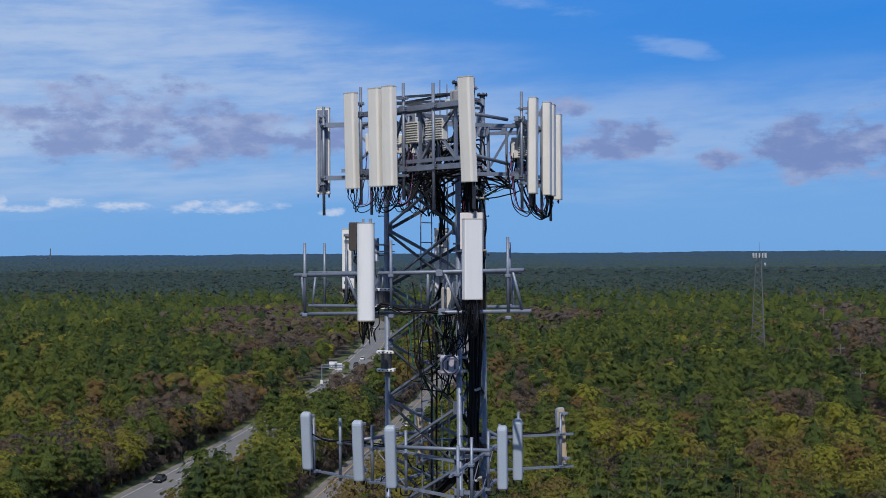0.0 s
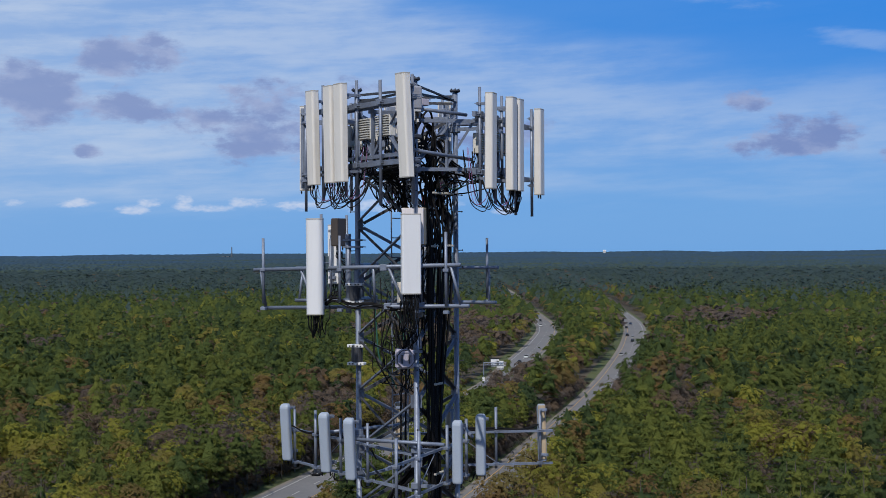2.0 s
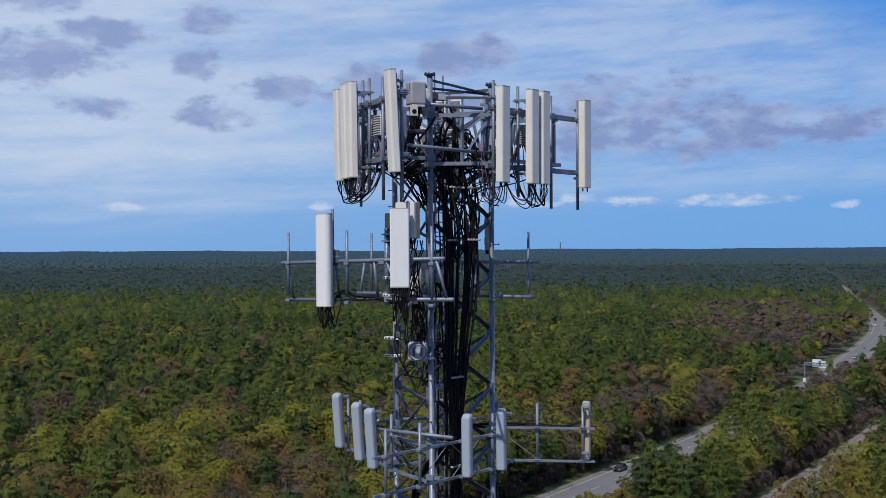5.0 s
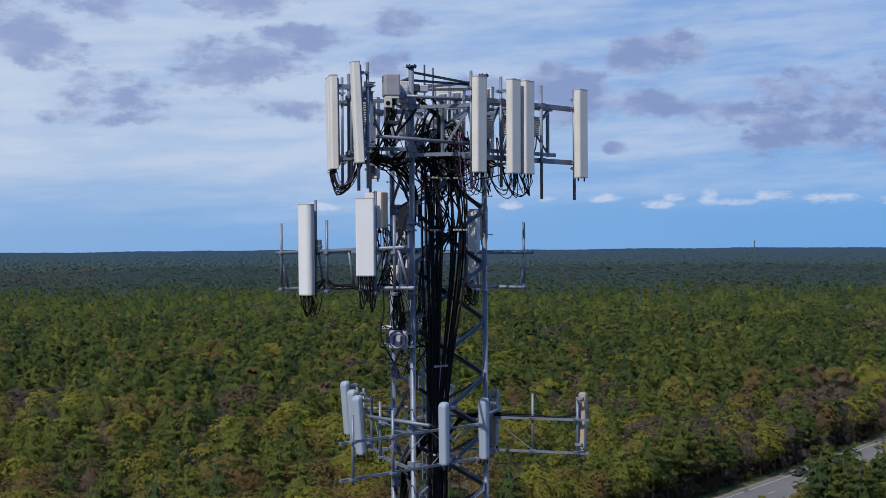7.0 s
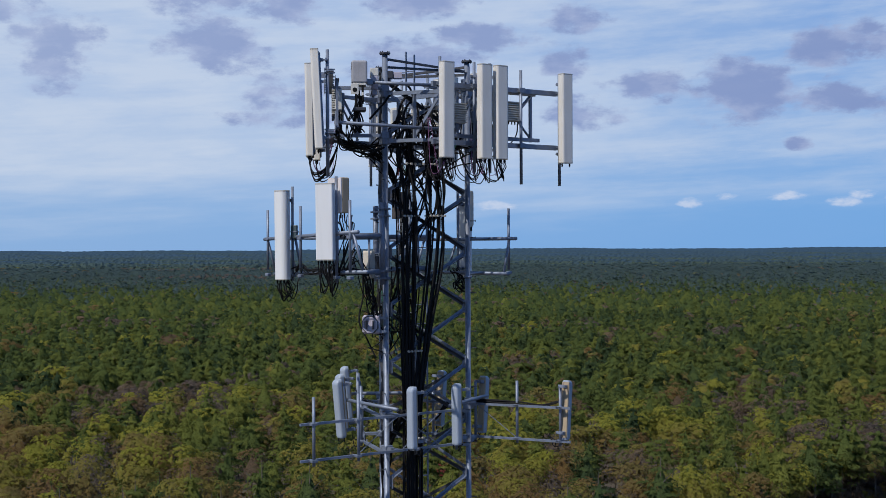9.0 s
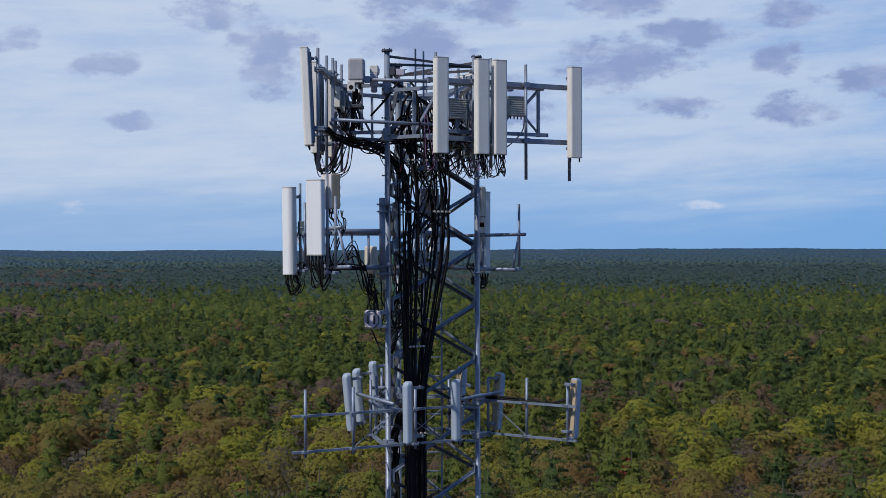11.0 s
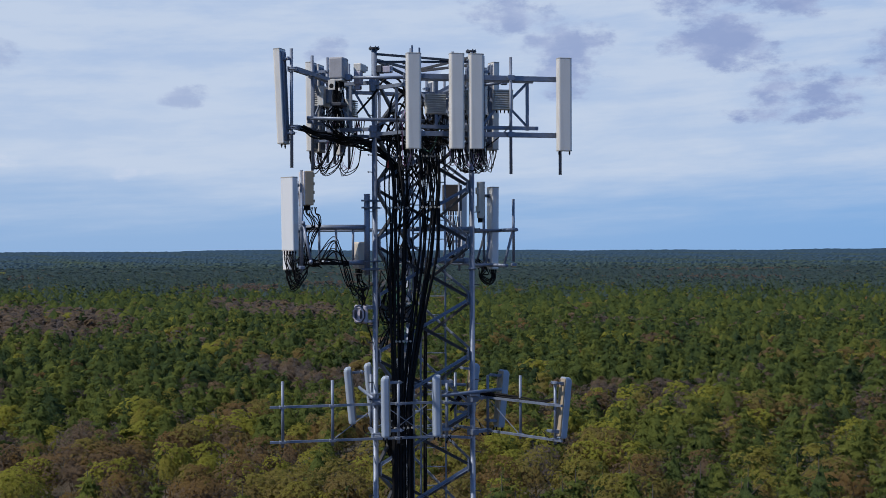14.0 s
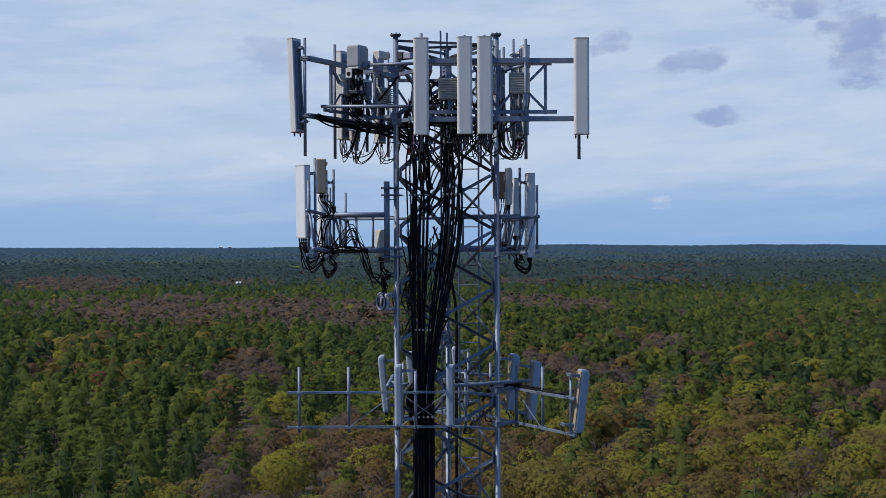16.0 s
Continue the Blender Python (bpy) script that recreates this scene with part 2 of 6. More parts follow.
def thing(name, m, label, category, group="", kind=""):
    ob = new(name)
    ob.empty_display_size = 0.1
    ob.matrix_basis = m
    return tagged(ob, label, category, group, kind)


def basis(a, b, up=(0, 0, 1)):
    """A frame at a whose z runs to b; and the length."""
    a, b = Vector(a), Vector(b)
    z = (b - a).normalized()
    u = Vector(up)
    if abs(z.dot(u)) > 0.98:
        u = Vector((1, 0, 0))
    x = u.cross(z).normalized()
    y = z.cross(x)
    m = Matrix((x, y, z)).transposed().to_4x4()
    m.translation = a
    return m, (b - a).length


def rod(bm, a, b, r, n=8, r2=None, caps=True):
    m, h = basis(a, b)
    bmesh.ops.create_cone(bm, cap_ends=caps, segments=n, radius1=r, radius2=r if r2 is None else r2, depth=h, matrix=m @ Matrix.Translation((0, 0, h / 2)))


def bar(bm, a, b, w, t, up=(0, 0, 1)):
    """A flat or square bar: w across, t along up."""
    m, h = basis(a, b, up)
    bmesh.ops.create_cube(bm, size=1.0, matrix=m @ Matrix.Translation((0, 0, h / 2)) @ Matrix.Diagonal((w, t, h, 1)))


def angle_bar(bm, a, b, w=0.06, t=0.007, up=(0, 0, 1)):
    """An L-section."""
    m, h = basis(a, b, up)
    pts = [(0, 0), (w, 0), (w, t), (t, t), (t, w), (0, w)]
    lo = [bm.verts.new(m @ Vector((x, y, 0))) for x, y in pts]
    hi = [bm.verts.new(m @ Vector((x, y, h))) for x, y in pts]
    for i in range(6):
        bm.faces.new((lo[i], lo[(i + 1) % 6], hi[(i + 1) % 6], hi[i]))
    bm.faces.new(lo[::-1])
    bm.faces.new(hi)


def block(bm, centre, size, bevel=0.0, seg=2, m=None):
    mat = Matrix.Translation(centre) @ Matrix.Diagonal((*size, 1))
    if m is not None:
        mat = m @ mat
    made = bmesh.ops.create_cube(bm, size=1.0, matrix=mat)
    if bevel:
        edges = list({e for v in made["verts"] for e in v.link_edges})
        bmesh.ops.bevel(bm, geom=edges, offset=bevel, segments=seg, profile=0.5, affect="EDGES")


def profile_up(bm, outline, levels):
    """A closed outline (x, y) drawn up through levels of (z, scale, dx)."""
    rings = []
    for z, s, dx in levels:
        rings.append([bm.verts.new((x * s + dx, y * s, z)) for x, y in outline])
    k = len(outline)
    for lo, hi in zip(rings, rings[1:]):
        for i in range(k):
            bm.faces.new((lo[i], lo[(i + 1) % k], hi[(i + 1) % k], hi[i]))
    bm.faces.new(rings[0][::-1])
    bm.faces.new(rings[-1])


def curve_points(pts, n=8):
    """A smooth line through the points."""
    p = [Vector(q) for q in pts]
    p = [p[0] * 2 - p[1], *p, p[-1] * 2 - p[-2]]
    out = []
    for i in range(1, len(p) - 2):
        for k in range(n):
            t = k / n
            a, b, c, d = p[i - 1], p[i], p[i + 1], p[i + 2]
            out.append(0.5 * (2 * b + (c - a) * t + (2 * a - 5 * b + 4 * c - d) * t * t + (3 * b - a - 3 * c + d) * t ** 3))
    out.append(p[-2])
    return out


def hose(bm, pts, r, n=6, smooth=8):
    """A round cable along a smooth line."""
    line = curve_points(pts, smooth)
    rings, side = [], None
    for i, p in enumerate(line):
        d = (line[min(i + 1, len(line) - 1)] - line[max(i - 1, 0)]).normalized()
        if side is None:
            side = d.orthogonal().normalized()
        side = (side - d * side.dot(d)).normalized()
        other = d.cross(side)
        rings.append([bm.verts.new(p + r * (math.cos(a) * side + math.sin(a) * other)) for a in (2 * math.pi * k / n for k in range(n))])
    for lo, hi in zip(rings, rings[1:]):
        for i in range(n):
            bm.faces.new((lo[i], lo[(i + 1) % n], hi[(i + 1) % n], hi[i]))
    bm.faces.new(rings[0][::-1])
    bm.faces.new(rings[-1])


def jit(a):
    return random.uniform(-a, a)


# ---- the plan of the tower ----
CX, CY = -0.503, 0.078
LEGS = {"1": (-1.655, 0.285), "2": (-0.093, -1.013), "3": (0.239, 0.962)}
SECTOR = {"A": -129.6, "B": -9.6, "C": 110.4}
RAISE = {"A": 0.11, "B": 0.0, "C": 0.14}
HOLDS = {"A": ("2", "1"), "B": ("3", "2"), "C": ("1", "3")}


def sector(k, n=0.0, s=0.0, z=0.0, turn=0.0):
    """A pose in a sector: n out from the tower's axis, s along the face, x looking out."""
    return pose(CX, CY, 0, 0, 0, SECTOR[k]) @ pose(n, s, z, 0, 0, turn)


def upper(k, n=0.0, s=0.0, z=0.0, turn=0.0):
    """The same for the upper frames; the rear one is swung round and sits closer in."""
    swung = pose(-0.355, 0.20, 0, 0, 0, -18.9) if k == "C" else Matrix()
    return sector(k) @ swung @ pose(n, s, z, 0, 0, turn)


def place(k, n, s, z):
    return upper(k) @ Vector((n, s, z))


# ---- ground, road ----
ROAD_WEST = [(-94, 60), (-86, 150), (-83.2, 220), (-82.3, 290), (-84.0, 420), (-90, 500), (-102, 640), (-120, 780), (-160, 960), (-205, 1150), (-275, 1470), (-380, 1900), (-520, 2500)]
ROAD_EAST = [(-56, 60), (-47.5, 150), (-44.2, 228), (-43.2, 300), (-43.0, 400), (-46, 510), (-54, 660), (-70, 830), (-108, 1065), (-165, 1400), (-260, 1900), (-390, 2500)]
CUT = [(72, 260), (93, 386), (108, 488), (146, 709), (157, 800), (205, 1150), (300, 1800)]


def along(pts):
    line = curve_points([(x, y, 0) for x, y in pts], 24)
    return [Vector((p.x, p.y)) for p in line]


WEST, EAST, GAP = along(ROAD_WEST), along(ROAD_EAST), along(CUT)


def ribbon(bm, line, lo, hi, z0, z1=None):
    """A strip beside a line, from lo to hi metres to its right."""
    last = None
    for i, p in enumerate(line):
        d = (line[min(i + 1, len(line) - 1)] - line[max(i - 1, 0)]).normalized()
        side = Vector((d.y, -d.x))
        a, b = p + side * lo, p + side * hi
        now = (bm.verts.new((a.x, a.y, z0)), bm.verts.new((b.x, b.y, z0 if z1 is None else z1)))
        if last:
            bm.faces.new((last[0], last[1], now[1], now[0]))
        last = now


def soil(name, tones, scale, fine, bump=0.5):
    m = bpy.data.materials.new(name)
    m.use_nodes = True
    n = Nodes(m.node_tree)
    pos = n.add("TexCoord").outputs["Object"]
    big, small = n.noise(pos, scale, 6.0, 0.6), n.noise(pos, fine, 5.0, 0.65)
    color = n.mix(n.ramp(big, 0.36, 0.64, 0.0, 1.0), (*tones[0], 1), (*tones[1], 1))
    color = n.mix(n.ramp(small, 0.42, 0.7, 0.0, 0.8), color, (*tones[2], 1))
    shader = n.add("BsdfPrincipled", Roughness=0.9)
    n.put(shader.inputs["Base Color"], color)
    b = n.add("Bump", Strength=bump, Distance=0.3, Height=small)
    n.put(shader.inputs["Normal"], b.outputs[0])
    n.add("OutputMaterial", Surface=shader.outputs[0])
    return m


FLOOR = soil("forest floor litter", [(0.055, 0.042, 0.030), (0.085, 0.062, 0.042), (0.05, 0.055, 0.022)], 0.03, 0.6)
GRASS = soil("rough verge grass", [(0.048, 0.074, 0.016), (0.064, 0.078, 0.021), (0.076, 0.066, 0.032)], 0.05, 0.9)
ASPHALT = soil("worn grey asphalt", [(0.125, 0.125, 0.13), (0.155, 0.15, 0.15), (0.11, 0.11, 0.115)], 0.05, 1.2, 0.1)
SHOULDER = soil("sandy shoulder", [(0.20, 0.175, 0.145), (0.17, 0.15, 0.13), (0.13, 0.115, 0.10)], 0.1, 1.0, 0.2)
SCRUB = soil("dry brush", [(0.13, 0.085, 0.06), (0.10, 0.075, 0.05), (0.11, 0.10, 0.05)], 0.02, 0.25)
LINE = surface("white road paint", (0.42, 0.42, 0.41), (0.30, 0.30, 0.30), 0.7, 0, 0.5, 0.6)
YELLOW_LINE = surface("yellow road paint", (0.42, 0.25, 0.07), (0.32, 0.20, 0.08), 0.7, 0, 0.5, 0.6)

bm = bmesh.new()
bmesh.ops.create_grid(bm, x_segments=60, y_segments=60, size=4900.0)
for v in bm.verts:
    d = math.hypot(v.co.x, v.co.y)
    v.co.z = -0.05 + max(0.0, min(1.0, (d - 2600) / 2200)) ** 2 * 16.0
tagged(part("ground", bm, FLOOR), "brown leaf-littered forest floor reaching the horizon", "ground", kind="structure")

for name, line, yellow in (("road_west", WEST, 5.0), ("road_east", EAST, -5.0)):
    road = thing(name, Matrix(), "grey asphalt highway carriageway with painted lines", "road", kind="structure")
    bm = bmesh.new()
    ribbon(bm, line, -11.0, 9.0, 0.05)
    part("verge", bm, GRASS, road, "rough green and tan grass verge")
    bm = bmesh.new()
    ribbon(bm, line, -7.0, 6.6, 0.10)
    part("shoulder", bm, SHOULDER, road, "sandy shoulder")
    bm = bmesh.new()
    ribbon(bm, line, -5.9, 5.9, 0.16)
    part("carriageway", bm, ASPHALT, road)
    bm = bmesh.new()
    ribbon(bm, line, -yellow * 0.93 - 0.12, -yellow * 0.93 + 0.12, 0.20)
    part("edge_line", bm, LINE, road, "white edge line")
    bm = bmesh.new()
    ribbon(bm, line, yellow * 0.93 - 0.12, yellow * 0.93 + 0.12, 0.20)
    part("edge_line", bm, YELLOW_LINE, road, "yellow edge line")
    bm = bmesh.new()
    fine_line = curve_points([(p.x, p.y, 0) for p in line], 6)
    fine_line = [Vector((p.x, p.y)) for p in fine_line]
    run, on = 0.0, []
    for a, b in zip(fine_line, fine_line[1:]):
        run += (b - a).length
        if run % 12.0 < 4.0:
            on += [a, b]
        elif len(on) > 1:
            ribbon(bm, on, -0.1, 0.1, 0.20)
            on = []
    part("lane_dashes", bm, LINE, road, "dashed white lane line")

bm = bmesh.new()
ribbon(bm, GAP, -4.5, 4.5, 0.06)
tagged(part("clearing", bm, SCRUB), "brown brush under the power line", "clearing", kind="structure")


# ---- forest ----
rng = np.random.default_rng(4)


def leaf_material(name, tones, through=0.28, full=0.62, lacy=0.42, scale=4.0, stretch=(1, 1, 1), grain=0.30):
    """Foliage: a tone for each tree that drifts a little over its crown, sprays with lacy rims, some light let through."""
    m = bpy.data.materials.new(name)
    m.use_nodes = True
    n = Nodes(m.node_tree)
    tree = n.add("Attribute")
    tree.attribute_name = "tint"
    rim = n.add("Attribute")
    rim.attribute_name = "rim"
    spot = n.add("TexCoord").outputs["Object"]
    drift = n.noise(spot, 0.45, 3.0, 0.6)
    fac = n.math("MULTIPLY_ADD", n.math("SUBTRACT", drift, 0.5), 0.30, tree.outputs["Fac"], True)
    node = n.add("ValToRGB", Fac=fac)
    ramp = node.color_ramp
    while len(ramp.elements) < len(tones):
        ramp.elements.new(0.5)
    for i, tone in enumerate(tones):
        ramp.elements[i].position = i / (len(tones) - 1)
        ramp.elements[i].color = (*tone, 1)
    fine = n.add("Mapping", Vector=spot, Scale=stretch).outputs[0]
    color = n.mix(1.0, node.outputs[0], n.ramp(n.noise(fine, scale * 0.7, 3.0, 0.7), 0.3, 0.7, 1.0 - grain, 1.0 + grain), "MULTIPLY")
    a = n.add("BsdfDiffuse", Color=color)
    b = n.add("BsdfTranslucent", Color=color)
    mixed = n.add("MixShader", Fac=through)
    n.put(mixed.inputs[1], a.outputs[0])
    n.put(mixed.inputs[2], b.outputs[0])
    if full < 1.0:
        clear = n.add("BsdfTransparent")
        edge = n.math("MULTIPLY_ADD", rim.outputs["Fac"], lacy - full, full)
        cut = n.add("MixShader", Fac=n.math("GREATER_THAN", n.noise(fine, scale, 4.0, 0.7), edge))
        n.put(cut.inputs[1], mixed.outputs[0])
        n.put(cut.inputs[2], clear.outputs[0])
        mixed = cut
    n.add("OutputMaterial", Surface=mixed.outputs[0])
    return m


PINE = leaf_material("pine needles", [(0.045, 0.069, 0.033), (0.077, 0.103, 0.033), (0.109, 0.129, 0.034), (0.148, 0.162, 0.040)], 0.45, 0.66, 0.39, 5.2, grain=0.24)
SPRING = leaf_material("young spring leaves", [(0.134, 0.099, 0.070), (0.178, 0.115, 0.049), (0.172, 0.138, 0.055), (0.194, 0.172, 0.046), (0.226, 0.224, 0.043)], 0.54, 0.66, 0.44, 5.6, grain=0.26)
BARE = leaf_material("bare twigs and buds", [(0.102, 0.087, 0.078), (0.121, 0.098, 0.085), (0.143, 0.107, 0.079), (0.156, 0.110, 0.066)], 0.50, 0.58, 0.43, 5.5, (1.0, 1.0, 0.40), 0.40)
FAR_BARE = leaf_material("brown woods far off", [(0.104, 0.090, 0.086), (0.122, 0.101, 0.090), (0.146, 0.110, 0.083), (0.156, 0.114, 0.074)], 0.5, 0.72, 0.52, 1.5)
# these two carry bluish distance haze in their tones
HAZED_PINE = leaf_material("hazed far pines", [(0.066, 0.100, 0.106), (0.064, 0.094, 0.070), (0.074, 0.098, 0.048), (0.106, 0.110, 0.050)], 0.5, 0.70, 0.5, 1.5)
HAZED_WOODS = leaf_material("hazed wooded plain", [(0.044, 0.080, 0.122), (0.046, 0.078, 0.104), (0.052, 0.080, 0.082), (0.066, 0.090, 0.064)], 0.2, 1.0)
BARK = surface("grey bark", (0.105, 0.088, 0.075), (0.06, 0.05, 0.042), 0.9, 0, 3.0, 0.6, 0.6)


def unit(v):
    return v / (np.linalg.norm(v, axis=-1, keepdims=True) + 1e-9)


def facing(tris, normal):
    """Triangles turned to face along the normals given, one each, with a normal for each corner."""
    normal = unit(np.repeat(normal[:, None, :], 3, 1))
    flat = np.cross(tris[:, 1] - tris[:, 0], tris[:, 2] - tris[:, 0])
    flip = (flat * normal[:, 0]).sum(1) < 0
    tris[flip], normal[flip] = tris[flip][:, ::-1], normal[flip][:, ::-1]
    return tris, normal


def sprays(centre, up, way, size, k, bulge, bent, puff=0.6, wide=0.8):
    """Leaf sprays: shallow ragged fans of k triangles round each centre, open to up, long along way.
    Gives triangles (n * k, 3, 3), whose first corner is the middle, and a soft normal for each corner."""
    n = len(centre)
    up = unit(up)
    v = unit(way - up * (way * up).sum(1, keepdims=True))
    u = np.cross(up, v)
    turn = 6.2832 * (np.arange(k)[None, :] + rng.uniform(-0.3, 0.3, (n, k))) / k
    r = size[:, None] * rng.uniform(0.62, 1.25, (n, k))
    out = np.cos(turn)[..., None] * v[:, None] + np.sin(turn)[..., None] * u[:, None] * wide
    rim = centre[:, None] + out * r[..., None] - up[:, None] * (bulge * r * rng.uniform(0.5, 1.4, (n, k)))[..., None]
    top = centre + up * (size * 0.12)[:, None]
    soft = unit(unit(bent)[:, None] + puff * unit(out))
    tris = np.stack([np.repeat(top[:, None], k, 1), rim, np.roll(rim, -1, 1)], 2)
    norm = np.stack([np.repeat(unit(bent)[:, None], k, 1), soft, np.roll(soft, -1, 1)], 2)
    return tris.reshape(-1, 3, 3), norm.reshape(-1, 3, 3)


def pine_shape(n, k=5):
    """A pine of height 1: tiers of flat plume-like boughs, an uneven outline, a dense inside; with tints."""
    tiers = rng.integers(5, 8)
    lean = rng.normal(size=2) * 0.03
    wide = rng.uniform(0.20, 0.29)
    power = rng.uniform(1.2, 2.2)
    base = rng.uniform(0.30, 0.42)
    boughs = []
    for i in range(tiers):
        u = (i + rng.uniform(-0.2, 0.2)) / tiers
        r = wide * (1 - 0.85 * max(u, 0) ** power) * (0.8 if u < 0.12 else 1.0)
        count = max(4, int(round(7.0 - 3.0 * u)))
        turn = rng.uniform(0, 6.28)
        for j in range(count):
            boughs.append((base + (0.92 - base) * u + rng.normal() * 0.012, turn + 6.283 * j / count + rng.normal() * 0.3, r * rng.uniform(0.6, 1.25), 0.4 + u))
    boughs = np.array(boughs)
    pick = rng.choice(len(boughs), n, p=boughs[:, 2] * boughs[:, 3] / (boughs[:, 2] * boughs[:, 3]).sum())
    z, a, r, _ = boughs[pick].T
    f = rng.uniform(0.08, 1.0, n) ** 0.55
    across = rng.normal(size=n) * 0.030 * (0.5 + f)
    ca, sa = np.cos(a), np.sin(a)
    c = np.stack([ca * r * f - sa * across, sa * r * f + ca * across, z + 0.045 * f * f * (r / wide) - 0.030 * f + rng.normal(size=n) * 0.005], 1)
    size = np.minimum(0.56 / np.sqrt(n), 0.14) * rng.uniform(0.7, 1.3, n)
    tip = max(1, n // 30)
    c[:tip] = np.stack([rng.normal(size=tip) * 0.010, rng.normal(size=tip) * 0.010, rng.uniform(0.90, 0.985, tip)], 1)
    size[:tip] *= 0.75
    c[:, :2] += lean * c[:, 2:]
    way = np.stack([ca, sa, np.full(n, 0.25)], 1)
    up = np.stack([ca * 0.42, sa * 0.42, np.full(n, 0.85)], 1) + rng.normal(size=(n, 3)) * 0.20
    bent = np.stack([ca * 0.80 * f - sa * across * 8, sa * 0.80 * f + ca * across * 8, 0.46 + 0.7 * (z - 0.35)], 1) + rng.normal(size=(n, 3)) * 0.05
    tris, norm = sprays(c, up, way + rng.normal(size=(n, 3)) * 0.25, size * 1.25, k, 0.34, bent, 0.30, 0.58)
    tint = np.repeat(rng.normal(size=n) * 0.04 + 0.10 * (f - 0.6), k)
    # the dim inside that closes the crown, its shade put into the tint
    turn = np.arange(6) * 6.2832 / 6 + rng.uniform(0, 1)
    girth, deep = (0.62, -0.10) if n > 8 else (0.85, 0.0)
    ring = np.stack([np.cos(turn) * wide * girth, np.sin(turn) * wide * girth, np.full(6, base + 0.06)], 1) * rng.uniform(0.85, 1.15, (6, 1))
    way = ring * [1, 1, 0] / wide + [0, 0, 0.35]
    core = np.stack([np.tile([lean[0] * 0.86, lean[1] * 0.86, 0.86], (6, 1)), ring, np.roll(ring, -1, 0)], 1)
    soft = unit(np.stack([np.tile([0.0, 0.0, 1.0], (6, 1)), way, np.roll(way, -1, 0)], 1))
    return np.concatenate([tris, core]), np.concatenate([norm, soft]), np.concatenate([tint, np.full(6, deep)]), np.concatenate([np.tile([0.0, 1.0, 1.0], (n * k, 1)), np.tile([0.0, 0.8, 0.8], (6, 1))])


def broad_shape(n, k=5, wide=None):
    """A broad-leaved crown of height 1: leaf sprays over several lobes of a wide dome; with tints."""
    lobes = rng.integers(9, 14)
    wide = wide or rng.uniform(0.28, 0.40)
    q = unit(rng.normal(size=(lobes, 3)))
    q[:, 2] = np.abs(q[:, 2]) * 1.25 - 0.48
    q[0] = [0.1, 0.0, 0.75]
    middle = q * [wide * 0.66, wide * 0.66, 0.23] * rng.uniform(0.8, 1.1, (lobes, 1)) + [0, 0, 0.64]
    round_by = rng.uniform(0.36, 0.52, lobes) * wide
    pick = rng.choice(lobes, n, p=round_by / round_by.sum())
    d = unit(rng.normal(size=(n, 3)) + q[pick] * 0.75 + [0, 0, 0.45])
    c = middle[pick] + d * round_by[pick][:, None] * [1, 1, 0.85] * rng.uniform(0.86, 1.08, (n, 1))
    bent = d * 0.42 + unit(c - [0, 0, 0.42]) * 0.90 + rng.normal(size=(n, 3)) * 0.05
    size = np.minimum(wide * 1.60 / np.sqrt(n), 0.17) * rng.uniform(0.7, 1.3, n)
    tris, norm = sprays(c, d * 0.8 + [0, 0, 0.3] + rng.normal(size=(n, 3)) * 0.25, rng.normal(size=(n, 3)), size, k, 0.35, bent, 0.18, 1.0)
    # tint climbs with height: yellower leaves plus painted light on crown tops
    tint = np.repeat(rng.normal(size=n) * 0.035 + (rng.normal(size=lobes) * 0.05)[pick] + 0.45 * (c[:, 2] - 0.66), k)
    # a core that fills the dome, inner shade painted by a lower tint
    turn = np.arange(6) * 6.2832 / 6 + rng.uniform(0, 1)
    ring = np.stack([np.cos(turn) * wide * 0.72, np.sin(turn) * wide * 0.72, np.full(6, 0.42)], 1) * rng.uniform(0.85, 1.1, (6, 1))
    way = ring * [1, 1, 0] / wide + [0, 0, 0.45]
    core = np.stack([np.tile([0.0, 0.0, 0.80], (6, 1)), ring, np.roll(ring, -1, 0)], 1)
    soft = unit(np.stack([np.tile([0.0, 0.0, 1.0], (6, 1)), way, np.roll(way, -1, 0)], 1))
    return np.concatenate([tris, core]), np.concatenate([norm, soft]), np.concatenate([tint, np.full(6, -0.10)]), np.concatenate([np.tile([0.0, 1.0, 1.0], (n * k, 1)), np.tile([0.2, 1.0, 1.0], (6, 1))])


def trunk_shape(top, r, limbs=0, sides=5):
    """A tapered trunk with limbs, height 1, as triangles."""
    tris = []

    def stick(a, b, ra, rb):
        a, b = np.array(a, float), np.array(b, float)
        d = (b - a) / np.linalg.norm(b - a)
        u = np.cross(d, [0.3, 0.9, 0.2])
        u /= np.linalg.norm(u)
        v = np.cross(d, u)
        ang = np.arange(sides) * 6.2832 / sides
        lo = a + ra * (np.cos(ang)[:, None] * u + np.sin(ang)[:, None] * v)
        hi = b + rb * (np.cos(ang)[:, None] * u + np.sin(ang)[:, None] * v)
        for i in range(sides):
            j = (i + 1) % sides
            tris.append([lo[i], lo[j], hi[j]])
            tris.append([lo[i], hi[j], hi[i]])

    stick((0, 0, -0.02), (0.004, 0, top * 0.5), r, r * 0.75)
    stick((0.004, 0, top * 0.5), (0.0, 0.004, top), r * 0.75, r * 0.2)
    for i in range(limbs):
        a, z = rng.uniform(0, 6.28), rng.uniform(0.35, 0.8) * top
        q = rng.uniform(0.12, 0.22)
        stick((0, 0, z), (np.cos(a) * q, np.sin(a) * q, z + rng.uniform(0.12, 0.26)), r * 0.42, r * 0.1)
    return facing(np.array(tris), np.array(tris).mean(1) * [1, 1, 0] + [0, 0, 0.001])


